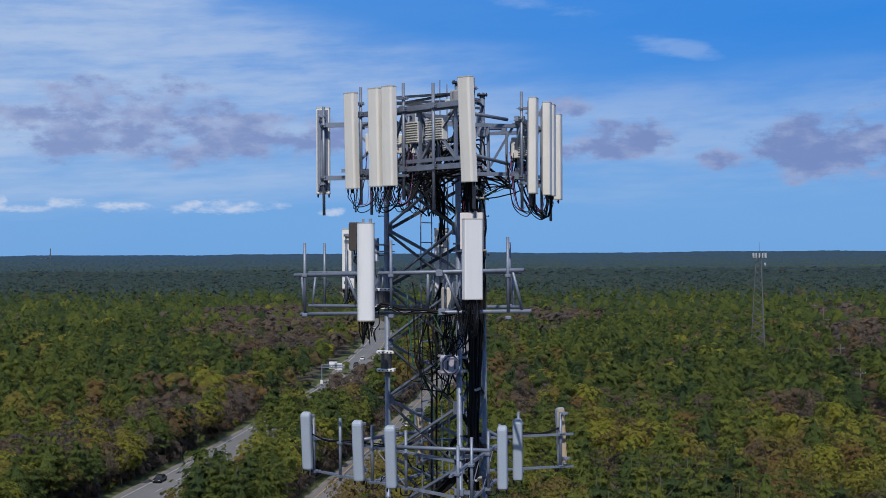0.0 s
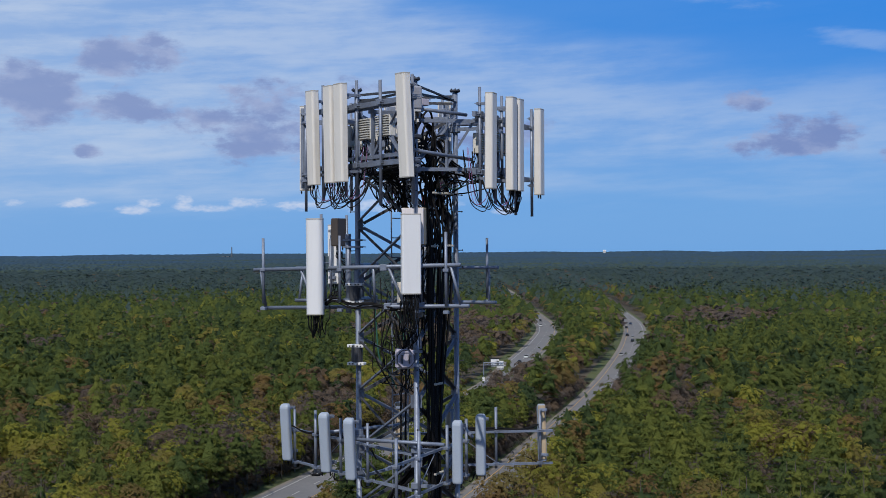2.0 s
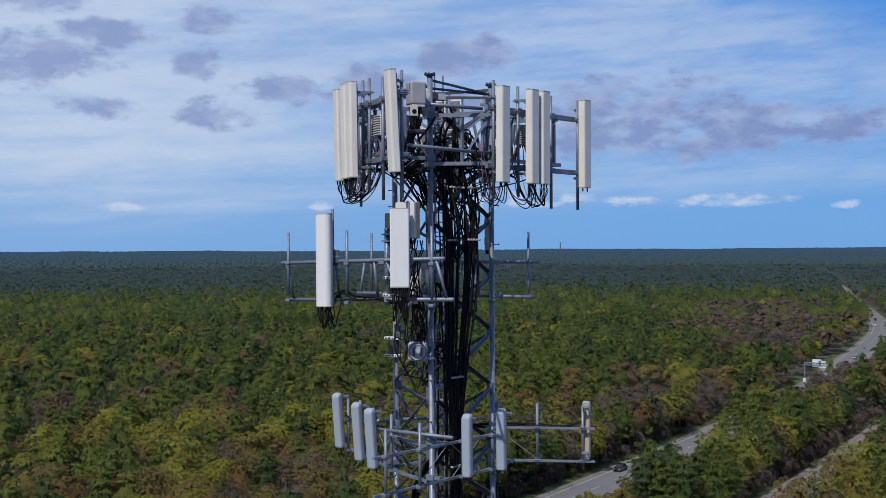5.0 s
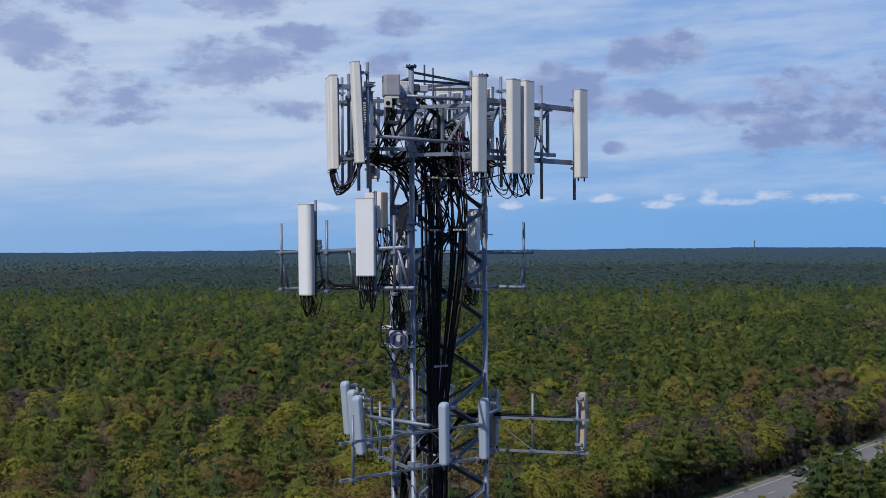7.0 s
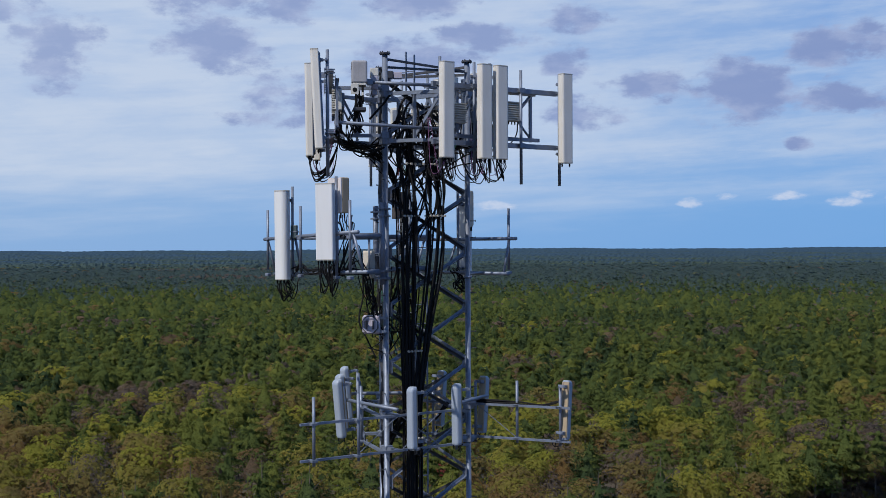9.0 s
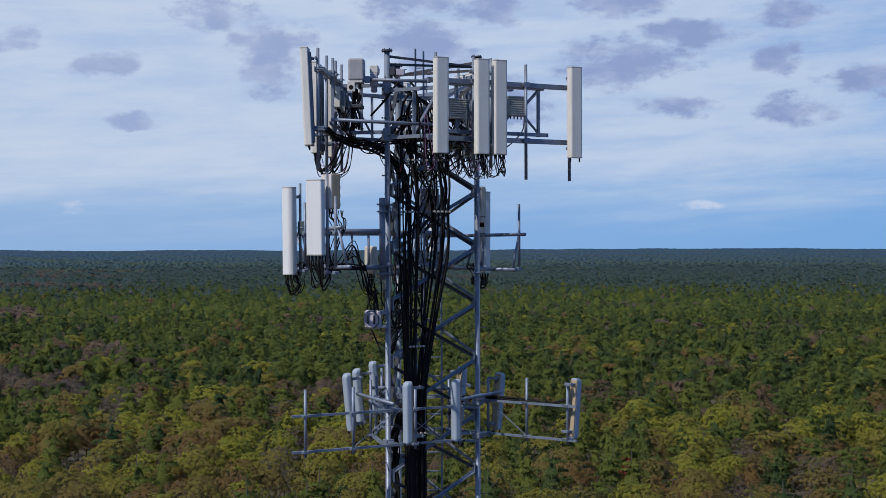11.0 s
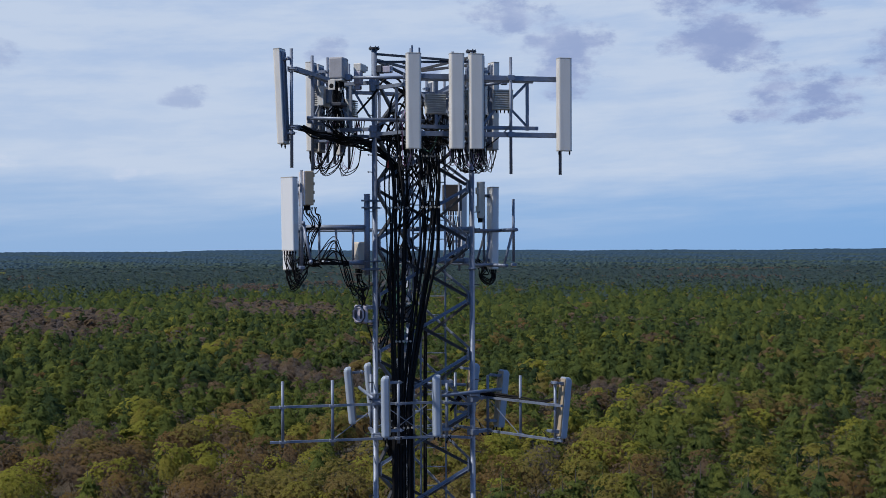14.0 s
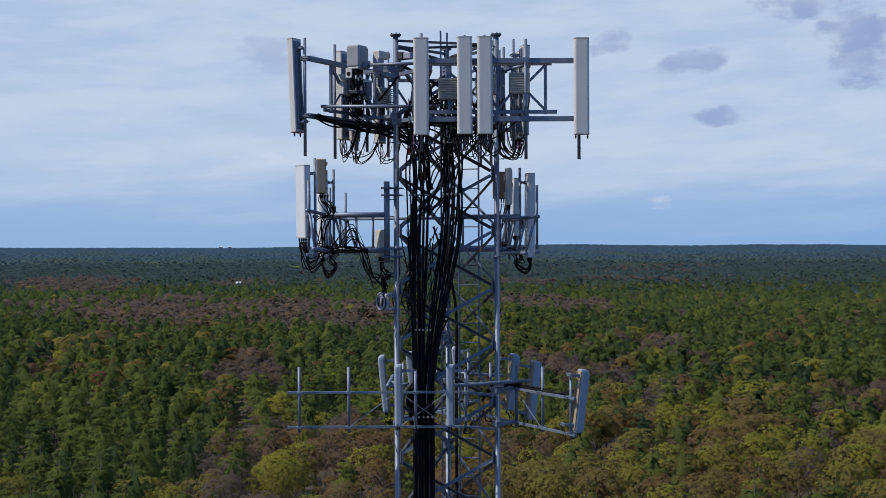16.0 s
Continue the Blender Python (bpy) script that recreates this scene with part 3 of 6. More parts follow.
def soup(name, tris, tint, material, normal=None, rim=None):
    """One mesh from triangles (n, 3, 3), with a tint for each, soft normals and how near the rim of its spray each corner lies."""
    k = len(tris)
    me = bpy.data.meshes.new(name)
    me.vertices.add(3 * k)
    me.vertices.foreach_set("co", np.ascontiguousarray(tris, np.float32).ravel())
    me.loops.add(3 * k)
    me.loops.foreach_set("vertex_index", np.arange(3 * k, dtype=np.int32))
    me.polygons.add(k)
    me.polygons.foreach_set("loop_start", np.arange(0, 3 * k, 3, dtype=np.int32))
    me.polygons.foreach_set("loop_total", np.full(k, 3, np.int32))
    if tint is not None:
        at = me.attributes.new("tint", "FLOAT", "FACE")
        at.data.foreach_set("value", np.ascontiguousarray(tint, np.float32))
    if normal is not None:
        at = me.attributes.new("custom_normal", "FLOAT_VECTOR", "POINT")
        at.data.foreach_set("vector", np.ascontiguousarray(normal, np.float32).ravel())
    if rim is not None:
        at = me.attributes.new("rim", "FLOAT", "POINT")
        at.data.foreach_set("value", np.ascontiguousarray(rim, np.float32).ravel())
    me.materials.append(material)
    me.update()
    return me


def off_line(p, line):
    """The distance of points from a line, and whether they lie to its right."""
    q = np.array([(v.x, v.y) for v in line])
    best, right = np.full(len(p), 1e9), np.zeros(len(p))
    for a, b in zip(q, q[1:]):
        d = b - a
        t = np.clip(((p - a) @ d) / (d @ d), 0, 1)
        w = p - a - t[:, None] * d
        dist = np.hypot(*w.T)
        near = dist < best
        best = np.where(near, dist, best)
        right = np.where(near, d[0] * w[:, 1] - d[1] * w[:, 0] < 0, right)
    return best, right


def waves(p, scale, seed):
    """Smooth noise from -1 to 1 at plan points."""
    g = np.random.default_rng(seed)
    out = np.zeros(len(p))
    for i in range(9):
        d = g.normal(size=2)
        d *= (1.7 ** (i % 3)) / scale / np.linalg.norm(d)
        out += np.sin(p @ d * 6.283 + g.uniform(0, 6.28)) / (1.3 ** (i % 3))
    return out / 4.0


def plots(r0, r1, step, yaw0=-17.0, yaw1=103.5):
    """Places for trees on a loose grid in a wide sector round the tower."""
    g = np.arange(-r1 * 1.35, r1 * 1.35 + step, step)
    x, y = np.meshgrid(g, g)
    p = np.stack([x.ravel(), y.ravel() + (np.round(x.ravel() / step) % 2) * step / 2], 1) + rng.uniform(-0.55, 0.55, (x.size, 2)) * step
    p = p @ np.array([[0.891, 0.454], [-0.454, 0.891]])
    r, yaw = np.hypot(*p.T), np.degrees(np.arctan2(-p[:, 0], p[:, 1]))
    return p[(r >= r0) & (r < r1) & (yaw > yaw0) & (yaw < yaw1)]


def edge_row(line, off, y0=120.0, y1=330.0):
    """Places for trees in a loose row beside a road."""
    out, run = [], 0.0
    for a, b in zip(line, line[1:]):
        run += (b - a).length
        if run > 4.2 and y0 < a.y < y1:
            d = (b - a).normalized()
            out.append((a.x + d.y * off + rng.uniform(-0.8, 0.8), a.y - d.x * off + rng.uniform(-1, 1)))
            run = 0.0
    return np.array(out)


LEAFY = [(-142, 190, 14, 14), (-200, 70, 55, 34), (-192, 20, 40, 26), (-240, 42, 34, 20), (-172, 48, 40, 30), (-180, 95, 34, 24), (-215, 95, 30, 16), (-138, 116, 20, 14), (-177, 205, 14, 14), (-113, 142, 18, 14), (-135, 219, 14, 12), (14, 248, 9, 15), (34, 247, 6, 14), (42, 216, 6, 14), (55, 212, 9, 20), (45, 548, 16, 8), (-945, -128, 42, 20), (-1010, 30, 40, 14), (-1190, -185, 60, 25), (-690, 62, 30, 14), (-1050, -90, 30, 16), (-238, 92, 34, 16), (-282, 90, 26, 12), (-282, 60, 24, 9)]
PINE_WOODS = [(-66, 268, 15, 34), (20, 178, 16, 22), (26, 278, 16, 9), (-160, 152, 16, 12), (-14, 235, 20, 60), (-250, -46, 105, 38), (-610, -95, 75, 30), (-1260, -70, 45, 50), (-990, -153, 60, 40), (-1066, 40, 50, 25), (-1110, -40, 40, 60)]
BROWN_NORTH = [(-106, 280, 11, 48), (-104, 215, 9, 26), (26, 307, 12, 17), (52, 312, 14, 20), (47, 475, 9, 14), (168, 650, 32, 130), (152, 520, 16, 70), (250, 760, 45, 110), (-210, 830, 60, 110), (-160, 660, 45, 90), (-125, 530, 22, 70), (-8, 775, 38, 145), (190, 840, 30, 85), (128, 560, 20, 90), (-68, 400, 8, 70)]
BROWN_WEST = [(-765, -50, 225, 85), (-745, 45, 205, 62), (-900, -120, 110, 55), (-1180, -130, 130, 75), (-1400, -170, 330, 95), (-1300, 10, 120, 50), (-395, 0, 60, 16), (-362, 103, 56, 19), (-450, 156, 40, 20), (-326, 62, 18, 9), (-820, 208, 165, 48), (-1350, 440, 200, 75), (-1800, 620, 220, 100), (-2150, 770, 220, 110), (-1230, 290, 110, 90), (-1400, 1000, 130, 150), (-1970, 1370, 260, 240)]
BROWN_WOODS = BROWN_NORTH + BROWN_WEST


def inside(p, spots):
    best = np.full(len(p), -9.0)
    for x, y, a, b in spots:
        best = np.maximum(best, 1 - ((p[:, 0] - x) / a) ** 2 - ((p[:, 1] - y) / b) ** 2)
    return np.clip(best + 0.15, 0.0, 1.0)


def kinds(p):
    """For each place: 0 pine, 1 spring leaves, 2 bare; and whether it stays free."""
    w, wr = off_line(p, WEST)
    e, er = off_line(p, EAST)
    g, _ = off_line(p, GAP)
    r = np.hypot(*p.T)
    free = (w < np.where(wr > 0, np.where((p[:, 1] > 415) & (p[:, 1] < 680), 14.5, 7.6), 8.5)) | (e < np.where(er > 0, np.where(p[:, 1] < 290, 11.8, 9.0), 8.8)) | (g < 3.0)
    median = (wr > 0) & (er < 1)
    clump = inside(p, [(-56.8, 195, 7.5, 14)]) > 0.15
    free |= median & (p[:, 1] < 243) & (w < 24 - np.clip(p[:, 1] - 212, 0, 60) * 0.25)
    free |= median & (p[:, 1] < 212)
    free |= median & (p[:, 1] < 276) & (w < 15)
    free |= median & (p[:, 1] > 308) & (p[:, 1] < 372) & (w < 13.5)
    free &= ~clump
    free |= (((p[:, 0] + 1830) / 150) ** 2 + ((p[:, 1] - 105) / 42) ** 2) < 1
    free |= (((p[:, 0] + 334) / 15) ** 2 + ((p[:, 1] + 38.5) / 6) ** 2) < 1
    near = np.clip((420 - r) / 230, 0, 1)
    edge = np.clip((42 - np.minimum(w, e)) / 25, 0, 1)
    a, b = waves(p, 170, 11), waves(p, 55, 12)
    wild = a * 0.50 + b * 0.42 + waves(p, 26, 13) * 0.55 + rng.normal(size=len(p)) * 0.16
    brown = waves(p, 240, 14) * 0.55 + waves(p, 80, 15) * 0.5 + waves(p, 28, 16) * 0.35 + rng.normal(size=len(p)) * 0.14
    kind = np.where(wild + near * 0.48 + edge * 0.45 - np.clip((r - 480) / 500, 0, 0.14) + 1.0 * inside(p, LEAFY) - 1.2 * inside(p, PINE_WOODS) > 0.50, 1, 0)
    kind = np.where(brown + edge * 0.15 + near * 0.14 + 1.5 * inside(p, BROWN_WOODS) - 0.9 * inside(p, LEAFY) - 2.0 * inside(p, PINE_WOODS) > 0.60, 2, kind)
    kind = np.where((kind == 1) & (rng.uniform(size=len(p)) < 0.10), 2, kind)
    kind = np.where((kind > 0) & (rng.uniform(size=len(p)) < np.where(inside(p, BROWN_WOODS) > 0.25, 0.035, 0.12)), 0, kind)
    lone = rng.uniform(size=len(p))
    kind = np.where((kind == 0) & (lone < 0.055) & (inside(p, PINE_WOODS) < 0.1), np.where(lone < 0.035, 1, 2), kind)
    kind = np.where(clump, 0, kind)
    return kind, free


def thinned(q, kind):
    """Broad crowns need more room than pines: some of those places stay empty."""
    keep = (kind == 0) | (rng.uniform(size=len(q)) < np.where(np.hypot(*q.T) < 320.0, 0.60, np.where(np.hypot(*q.T) < 480.0, 0.70, 0.90)))
    return q[keep], kind[keep]


def grow(p, shapes, lo, hi, mean=0.45, broad=1.0, spread=1.0):
    """The shapes set out at the places: triangles and tints."""
    k = len(p)
    h = (lo + (hi - lo) * rng.beta(2.0, 1.7, k)) * (1 + 0.14 * waves(p, 70, 21))
    fat = rng.uniform(0.88, 1.18, k) * max(1.0, broad)
    a = rng.uniform(0, 6.283, k)
    # tint sinks with distance; in the far pines this is painted haze
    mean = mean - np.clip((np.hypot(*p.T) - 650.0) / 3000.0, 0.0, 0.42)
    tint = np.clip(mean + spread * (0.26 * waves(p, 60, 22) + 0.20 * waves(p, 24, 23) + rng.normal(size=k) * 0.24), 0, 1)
    pick = rng.integers(0, len(shapes), k)
    tris, tints, ways, rims = [], [], [], []
    for i, (s, w, dt, rim) in enumerate(shapes):
        m = pick == i
        if not m.any():
            continue
        c, sn, hh = np.cos(a[m])[:, None, None], np.sin(a[m])[:, None, None], h[m][:, None, None]
        x, y, z = (s[None, :, :, j] for j in range(3))
        f = fat[m][:, None, None] * hh
        t = np.stack([(c * x - sn * y) * f + p[m, 0][:, None, None], (sn * x + c * y) * f + p[m, 1][:, None, None], z * hh + 0 * x], -1)
        tris.append(t.reshape(-1, 3, 3))
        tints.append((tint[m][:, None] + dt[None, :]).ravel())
        x, y, z = (w[None, :, :, j] for j in range(3))
        ways.append(np.stack([c * x - sn * y, sn * x + c * y, z + 0 * c * x], -1).reshape(-1, 3, 3))
        rims.append(np.tile(rim, (int(m.sum()), 1)))
    return np.concatenate(tris), np.concatenate(tints), np.concatenate(ways), np.concatenate(rims)


def woods(name, label, p, shapes, lo, hi, mean, broad, material, category="forest"):
    """A stretch of woods as one object."""
    t, tint, w, rim = grow(p, shapes, lo, hi, mean, broad, {PINE: 0.85, HAZED_PINE: 0.45, SPRING: 1.3}.get(material, 1.0))
    if broad > 1.8:
        w = unit(w + [0.0, 0.0, 1.3])
    tagged(new(name, soup(name, t, tint, material, w, rim)), label, category, kind="stuff")


LOOKS = [
    ("pine", PINE, (9.5, 17.5), pine_shape, "green pine with tiered needle boughs", "pine trees"),
    ("broadleaf_tree", SPRING, (9.5, 14.5), broad_shape, "leafing broadleaf tree with yellow-green spring crown", "spring trees"),
    ("bare_tree", BARE, (9.0, 13.5), broad_shape, "grey-brown budding tree with thin twiggy crown", "budding trees"),
]
# the nearest trees: each a thing with its trunk and crown
near_plots = np.concatenate([plots(140.0, 320.0, 6.2), edge_row(WEST, -9.7), edge_row(WEST, -13.5), edge_row(WEST, 9.0, 276.0, 330.0), edge_row(WEST, 12.0, 276.0, 330.0), edge_row(EAST, 9.4, 290.0), edge_row(EAST, 13.2), edge_row(EAST, -9.5, 212.0), edge_row(EAST, -13.0, 216.0), [-57.5, 194.0] + rng.uniform(-1, 1, (44, 2)) * [8.0, 15.0]])
near_plots = near_plots[np.hypot(*near_plots.T) < 320.0]
near_kind, near_free = kinds(near_plots)
near_plots, near_kind = near_plots[~near_free], near_kind[~near_free]
near_plots, near_kind = thinned(near_plots, near_kind)
reach = np.hypot(*near_plots.T)
order = np.argsort(np.where(reach > 148.0, reach, 900.0))
single, rest = order[:300], order[300:]
for i, (name, mat, (lo, hi), shape, label, group) in enumerate(LOOKS):
    crowns = []
    for tone in (0.10, 0.25, 0.40, 0.54, 0.68, 0.84):
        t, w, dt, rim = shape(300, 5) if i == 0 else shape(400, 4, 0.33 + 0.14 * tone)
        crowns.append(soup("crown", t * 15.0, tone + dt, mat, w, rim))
    trunks = [soup("trunk", trunk_shape(0.93 if i == 0 else 0.78, 0.013 if i == 0 else 0.014, 3 if i == 0 else 9)[0] * 15.0, None, BARK) for _ in range(3)]
    for q in near_plots[[j for j in single if near_kind[j] == i]]:
        s = rng.uniform(lo, hi) / 15.0
        tree = thing(name, pose(q[0], q[1], 0, 0, 0, rng.uniform(0, 360)) @ Matrix.Diagonal((s, s, s, 1)), label, "tree", group)
        share("trunk", trunks[rng.integers(3)], tree)
        share("crown", crowns[rng.integers(6)], tree)
    for r0, r1, n in ((0, 235, 180), (235, 400, 108)):
        q = near_plots[[j for j in rest if near_kind[j] == i and r0 <= reach[j] < r1]]
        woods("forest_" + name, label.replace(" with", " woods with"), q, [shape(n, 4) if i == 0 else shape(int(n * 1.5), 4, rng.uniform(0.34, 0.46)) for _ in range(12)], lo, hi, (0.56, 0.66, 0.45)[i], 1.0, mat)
    q = near_plots[[j for j in rest if near_kind[j] == i]]
    t = grow(q, [(*trunk_shape(0.60 if i == 0 else 0.62, 0.012, 0 if i == 0 else 5, 4), np.zeros(1), np.zeros((1, 3))) for _ in range(3)], lo, hi)[0]
    tagged(new("forest_trunks", soup("forest_trunks", t, None, BARK)), "grey-brown trunks of the dense woods", "tree trunks", kind="stuff")
RED_BUDS = leaf_material("red maple buds", [(0.12, 0.034, 0.030), (0.17, 0.046, 0.038), (0.19, 0.066, 0.046)], 0.4, 0.56, 0.42, 4.6)
for x, y, h in ((-345.0, -40.0, 13.5), (-150.0, 148.0, 10.5), (-196.0, 118.0, 10.0)):
    tree = thing("red_maple", pose(x, y, 0) @ Matrix.Diagonal((h, h, h, 1)), "budding maple with a dull red crown", "tree", "red maples")
    share("trunk", soup("trunk", trunk_shape(0.78, 0.014, 9)[0], None, BARK), tree)
    t, w, dt, rim = broad_shape(230)
    share("crown", soup("crown", t, 0.5 + dt, RED_BUDS, w, rim), tree)
for r0, r1, step, n, k in ((34.0, 140.0, 7.4, 10, 5), (320.0, 480.0, 6.3, 27, 5), (480.0, 720.0, 6.6, 14, 4), (720.0, 1500.0, 7.8, 2, 3), (1500.0, 2000.0, 9.6, 1, 3), (2000.0, 2700.0, 18.0, 1, 3)):
    q = plots(r0, r1, step)
    kind, free = kinds(q)
    q, kind = thinned(q[~free], kind[~free])
    for i, (name, mat, (lo, hi), shape, label, group) in enumerate(LOOKS):
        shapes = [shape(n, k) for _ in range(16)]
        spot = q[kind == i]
        # pines beyond about 1150 m take the haze-tinted tones
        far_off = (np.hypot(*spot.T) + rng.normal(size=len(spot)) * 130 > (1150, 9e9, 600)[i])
        for some, paint in ((spot[~far_off], mat), (spot[far_off], (HAZED_PINE, SPRING, FAR_BARE)[i])):
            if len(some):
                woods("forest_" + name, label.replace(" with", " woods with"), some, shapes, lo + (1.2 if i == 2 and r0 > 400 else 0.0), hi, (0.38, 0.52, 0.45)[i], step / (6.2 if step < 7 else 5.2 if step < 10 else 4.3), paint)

# low brush in the clearing between the carriageways and under the wires
q = plots(130.0, 445.0, 2.6)
w, wr = off_line(q, WEST)
e, er = off_line(q, EAST)
g, _ = off_line(q, GAP)
q = q[((wr > 0) & (er < 1) & (q[:, 1] < 280) & (w > 7.4) & (e > 11) & (rng.uniform(size=len(q)) < 0.75)) | ((wr > 0) & (er < 1) & (q[:, 1] > 362) & (w > 8.0) & (w < 20)) | (g < 4.2) | ((wr < 1) & (w > 9.6) & (w < 11.5)) | ((er > 0) & (e > 7.6) & (e < 12.5) & (rng.uniform(size=len(q)) < 0.8))]


def low(shapes, wide, drop):
    """Crowns brought down to the ground."""
    return [(t * [wide, wide, 1.0] - [0, 0, drop], *others) for t, *others in shapes]


for paint, words in ((SPRING, "low yellow-green brush beside the road"), (BARE, "low brown brush beside the road")):
    half = rng.uniform(size=len(q)) < 0.5
    woods("brush", words, q[half], low([broad_shape(12) for _ in range(8)], 1.5, 0.32), 1.6, 4.4, 0.5, 1.0, paint, "brush")
    q = q[~half] if len(q[~half]) else q
q = plots(140.0, 300.0, 3.4)
w, wr = off_line(q, WEST)
q = q[(wr > 0) & (w > 7.6) & (w < 12.5) & (q[:, 1] > 150) & (q[:, 1] < 272)]
woods("bushes", "olive and tan bushes crowding the road shoulder", q, low([broad_shape(30) for _ in range(6)], 1.3, 0.25), 3.4, 6.6, 0.5, 1.0, SPRING, "bush")
q = plots(135.0, 430.0, 3.0)
w, wr = off_line(q, WEST)
e, er = off_line(q, EAST)
edge = np.where(wr < 1, w - 9.5, np.where(er > 0, e - 9.0, np.where(q[:, 1] > 205, (e - 7.8) * 2.5, 99.0)))
q = q[(edge > 0) & (edge < 9.0)]
woods("undergrowth", "brown twiggy saplings along the edge of the woods", q, low([broad_shape(14) for _ in range(8)], 1.0, 0.30), 5.0, 9.0, 0.35, 1.0, BARE, "undergrowth")
q = plots(250.0, 1000.0, 4.2)
g, _ = off_line(q, GAP)
woods("undergrowth", "brown and olive brush filling the strip under the wires", q[g < 5.0], low([broad_shape(8) for _ in range(8)], 1.2, 0.30), 4.0, 8.5, 0.4, 1.0, BARE, "undergrowth")
bm = bmesh.new()
ribbon(bm, [p for p in WEST if p.y < 300], 8.9, 26.0, 0.045)
tagged(part("clearing", bm, GRASS), "rough grass between the two carriageways", "clearing", kind="structure")

# the canopy far off, with bluish haze mixed into its tones
far = []
for r0, r1, step in ((2000.0, 4880.0, 60.0),):
    rr = np.arange(r0, r1, step)
    aa = np.radians(np.arange(-22.0, 110.0, 0.10))
    R, A = np.meshgrid(rr, aa, indexing="ij")
    X, Y = -R * np.sin(A), R * np.cos(A)
    pq = np.stack([X.ravel(), Y.ravel()], 1)
    Z = 11 - 3.0 * np.clip((2700 - R.ravel()) / 400, 0, 1) + 3.5 * rng.uniform(-1, 1, X.size) * np.clip((5400 - R.ravel()) / 2800, 0.25, 1) + np.clip((R.ravel() - 2700) / 2200, 0, 1) ** 2 * (36 + 4 * waves(pq, 2500, 31) + 3 * waves(pq, 700, 32))
    v = np.stack([X.ravel(), Y.ravel(), Z], 1)
    n1 = len(aa)
    i, j = np.meshgrid(np.arange(len(rr) - 1), np.arange(n1 - 1), indexing="ij")
    b = (i * n1 + j).ravel()
    far += [v[np.stack([b, b + n1, b + 1], 1)], v[np.stack([b + 1, b + n1, b + n1 + 1], 1)]]
far = np.concatenate(far)
mid = far.mean(1)[:, :2]
# tint falls with distance, so the plain is painted hazier and bluer
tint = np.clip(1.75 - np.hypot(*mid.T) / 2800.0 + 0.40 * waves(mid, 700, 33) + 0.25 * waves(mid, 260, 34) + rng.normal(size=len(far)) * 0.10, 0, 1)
tagged(new("far_woods", soup("far_woods", far, tint, HAZED_WOODS)), "dark green far plain of woods with blue haze in its colour", "forest", kind="stuff")

# ---- along the road ----
def car_model(paint):
    """A small car, base at the origin, nose along y."""
    ob = thing("car", Matrix(), "", "car", "cars on the highway")
    bm = bmesh.new()
    prof = [(-2.2, 0.35), (-2.25, 0.75), (-1.9, 0.95), (-1.35, 1.0), (1.0, 0.95), (1.95, 0.80), (2.25, 0.62), (2.2, 0.35)]
    lo = [bm.verts.new((-0.9, y, z)) for y, z in prof]
    hi = [bm.verts.new((0.9, y, z)) for y, z in prof]
    for i in range(len(prof)):
        j = (i + 1) % len(prof)
        bm.faces.new((lo[i], lo[j], hi[j], hi[i]))
    bm.faces.new(lo[::-1])
    bm.faces.new(hi)
    part("body", bm, paint, ob)
    bm = bmesh.new()
    q = [[(x * w, y, z) for x in (-1, 1) for y in ys] for w, ys, z in ((0.86, (-1.75, 0.95), 0.96), (0.66, (-1.25, 0.35), 1.46))]
    v = [[bm.verts.new(p) for p in ring] for ring in q]
    for a, b in ((0, 1), (1, 3), (3, 2), (2, 0)):
        bm.faces.new((v[0][a], v[0][b], v[1][b], v[1][a]))
    bm.faces.new((v[1][0], v[1][1], v[1][3], v[1][2]))
    part("windows", bm, CAR_GLASS, ob, "dark windows")
    bm = bmesh.new()
    block(bm, (0, -0.45, 1.47), (1.26, 1.5, 0.04), 0.01, 1)
    part("roof", bm, paint, ob)
    for x in (-0.82, 0.82):
        for y in (-1.4, 1.4):
            bm = bmesh.new()
            rod(bm, (x - 0.1, y, 0.33), (x + 0.1, y, 0.33), 0.33, 12)
            part("wheel", bm, BLACK, ob, "black tyre")
    for x in (-0.6, 0.6):
        bm = bmesh.new()
        block(bm, (x, 2.2, 0.66), (0.34, 0.08, 0.12), 0.0)
        part("headlight", bm, LINE, ob, "pale headlight")
    return ob


CAR_GLASS = surface("dark car glass", (0.02, 0.022, 0.026), None, 0.12, 0.0, 2.0)
PAINTS = {"black": (0.015, 0.015, 0.018), "white": (0.70, 0.70, 0.70), "silver": (0.38, 0.39, 0.40), "dark blue": (0.03, 0.05, 0.10)}
models = {}
for name, tone in PAINTS.items():
    models[name] = car_model(surface(name + " car paint", tone, None, 0.25, 0.1, 1.0, 0.2))
    models[name]["label"] = name + " car with dark windows on the highway"
used = set()
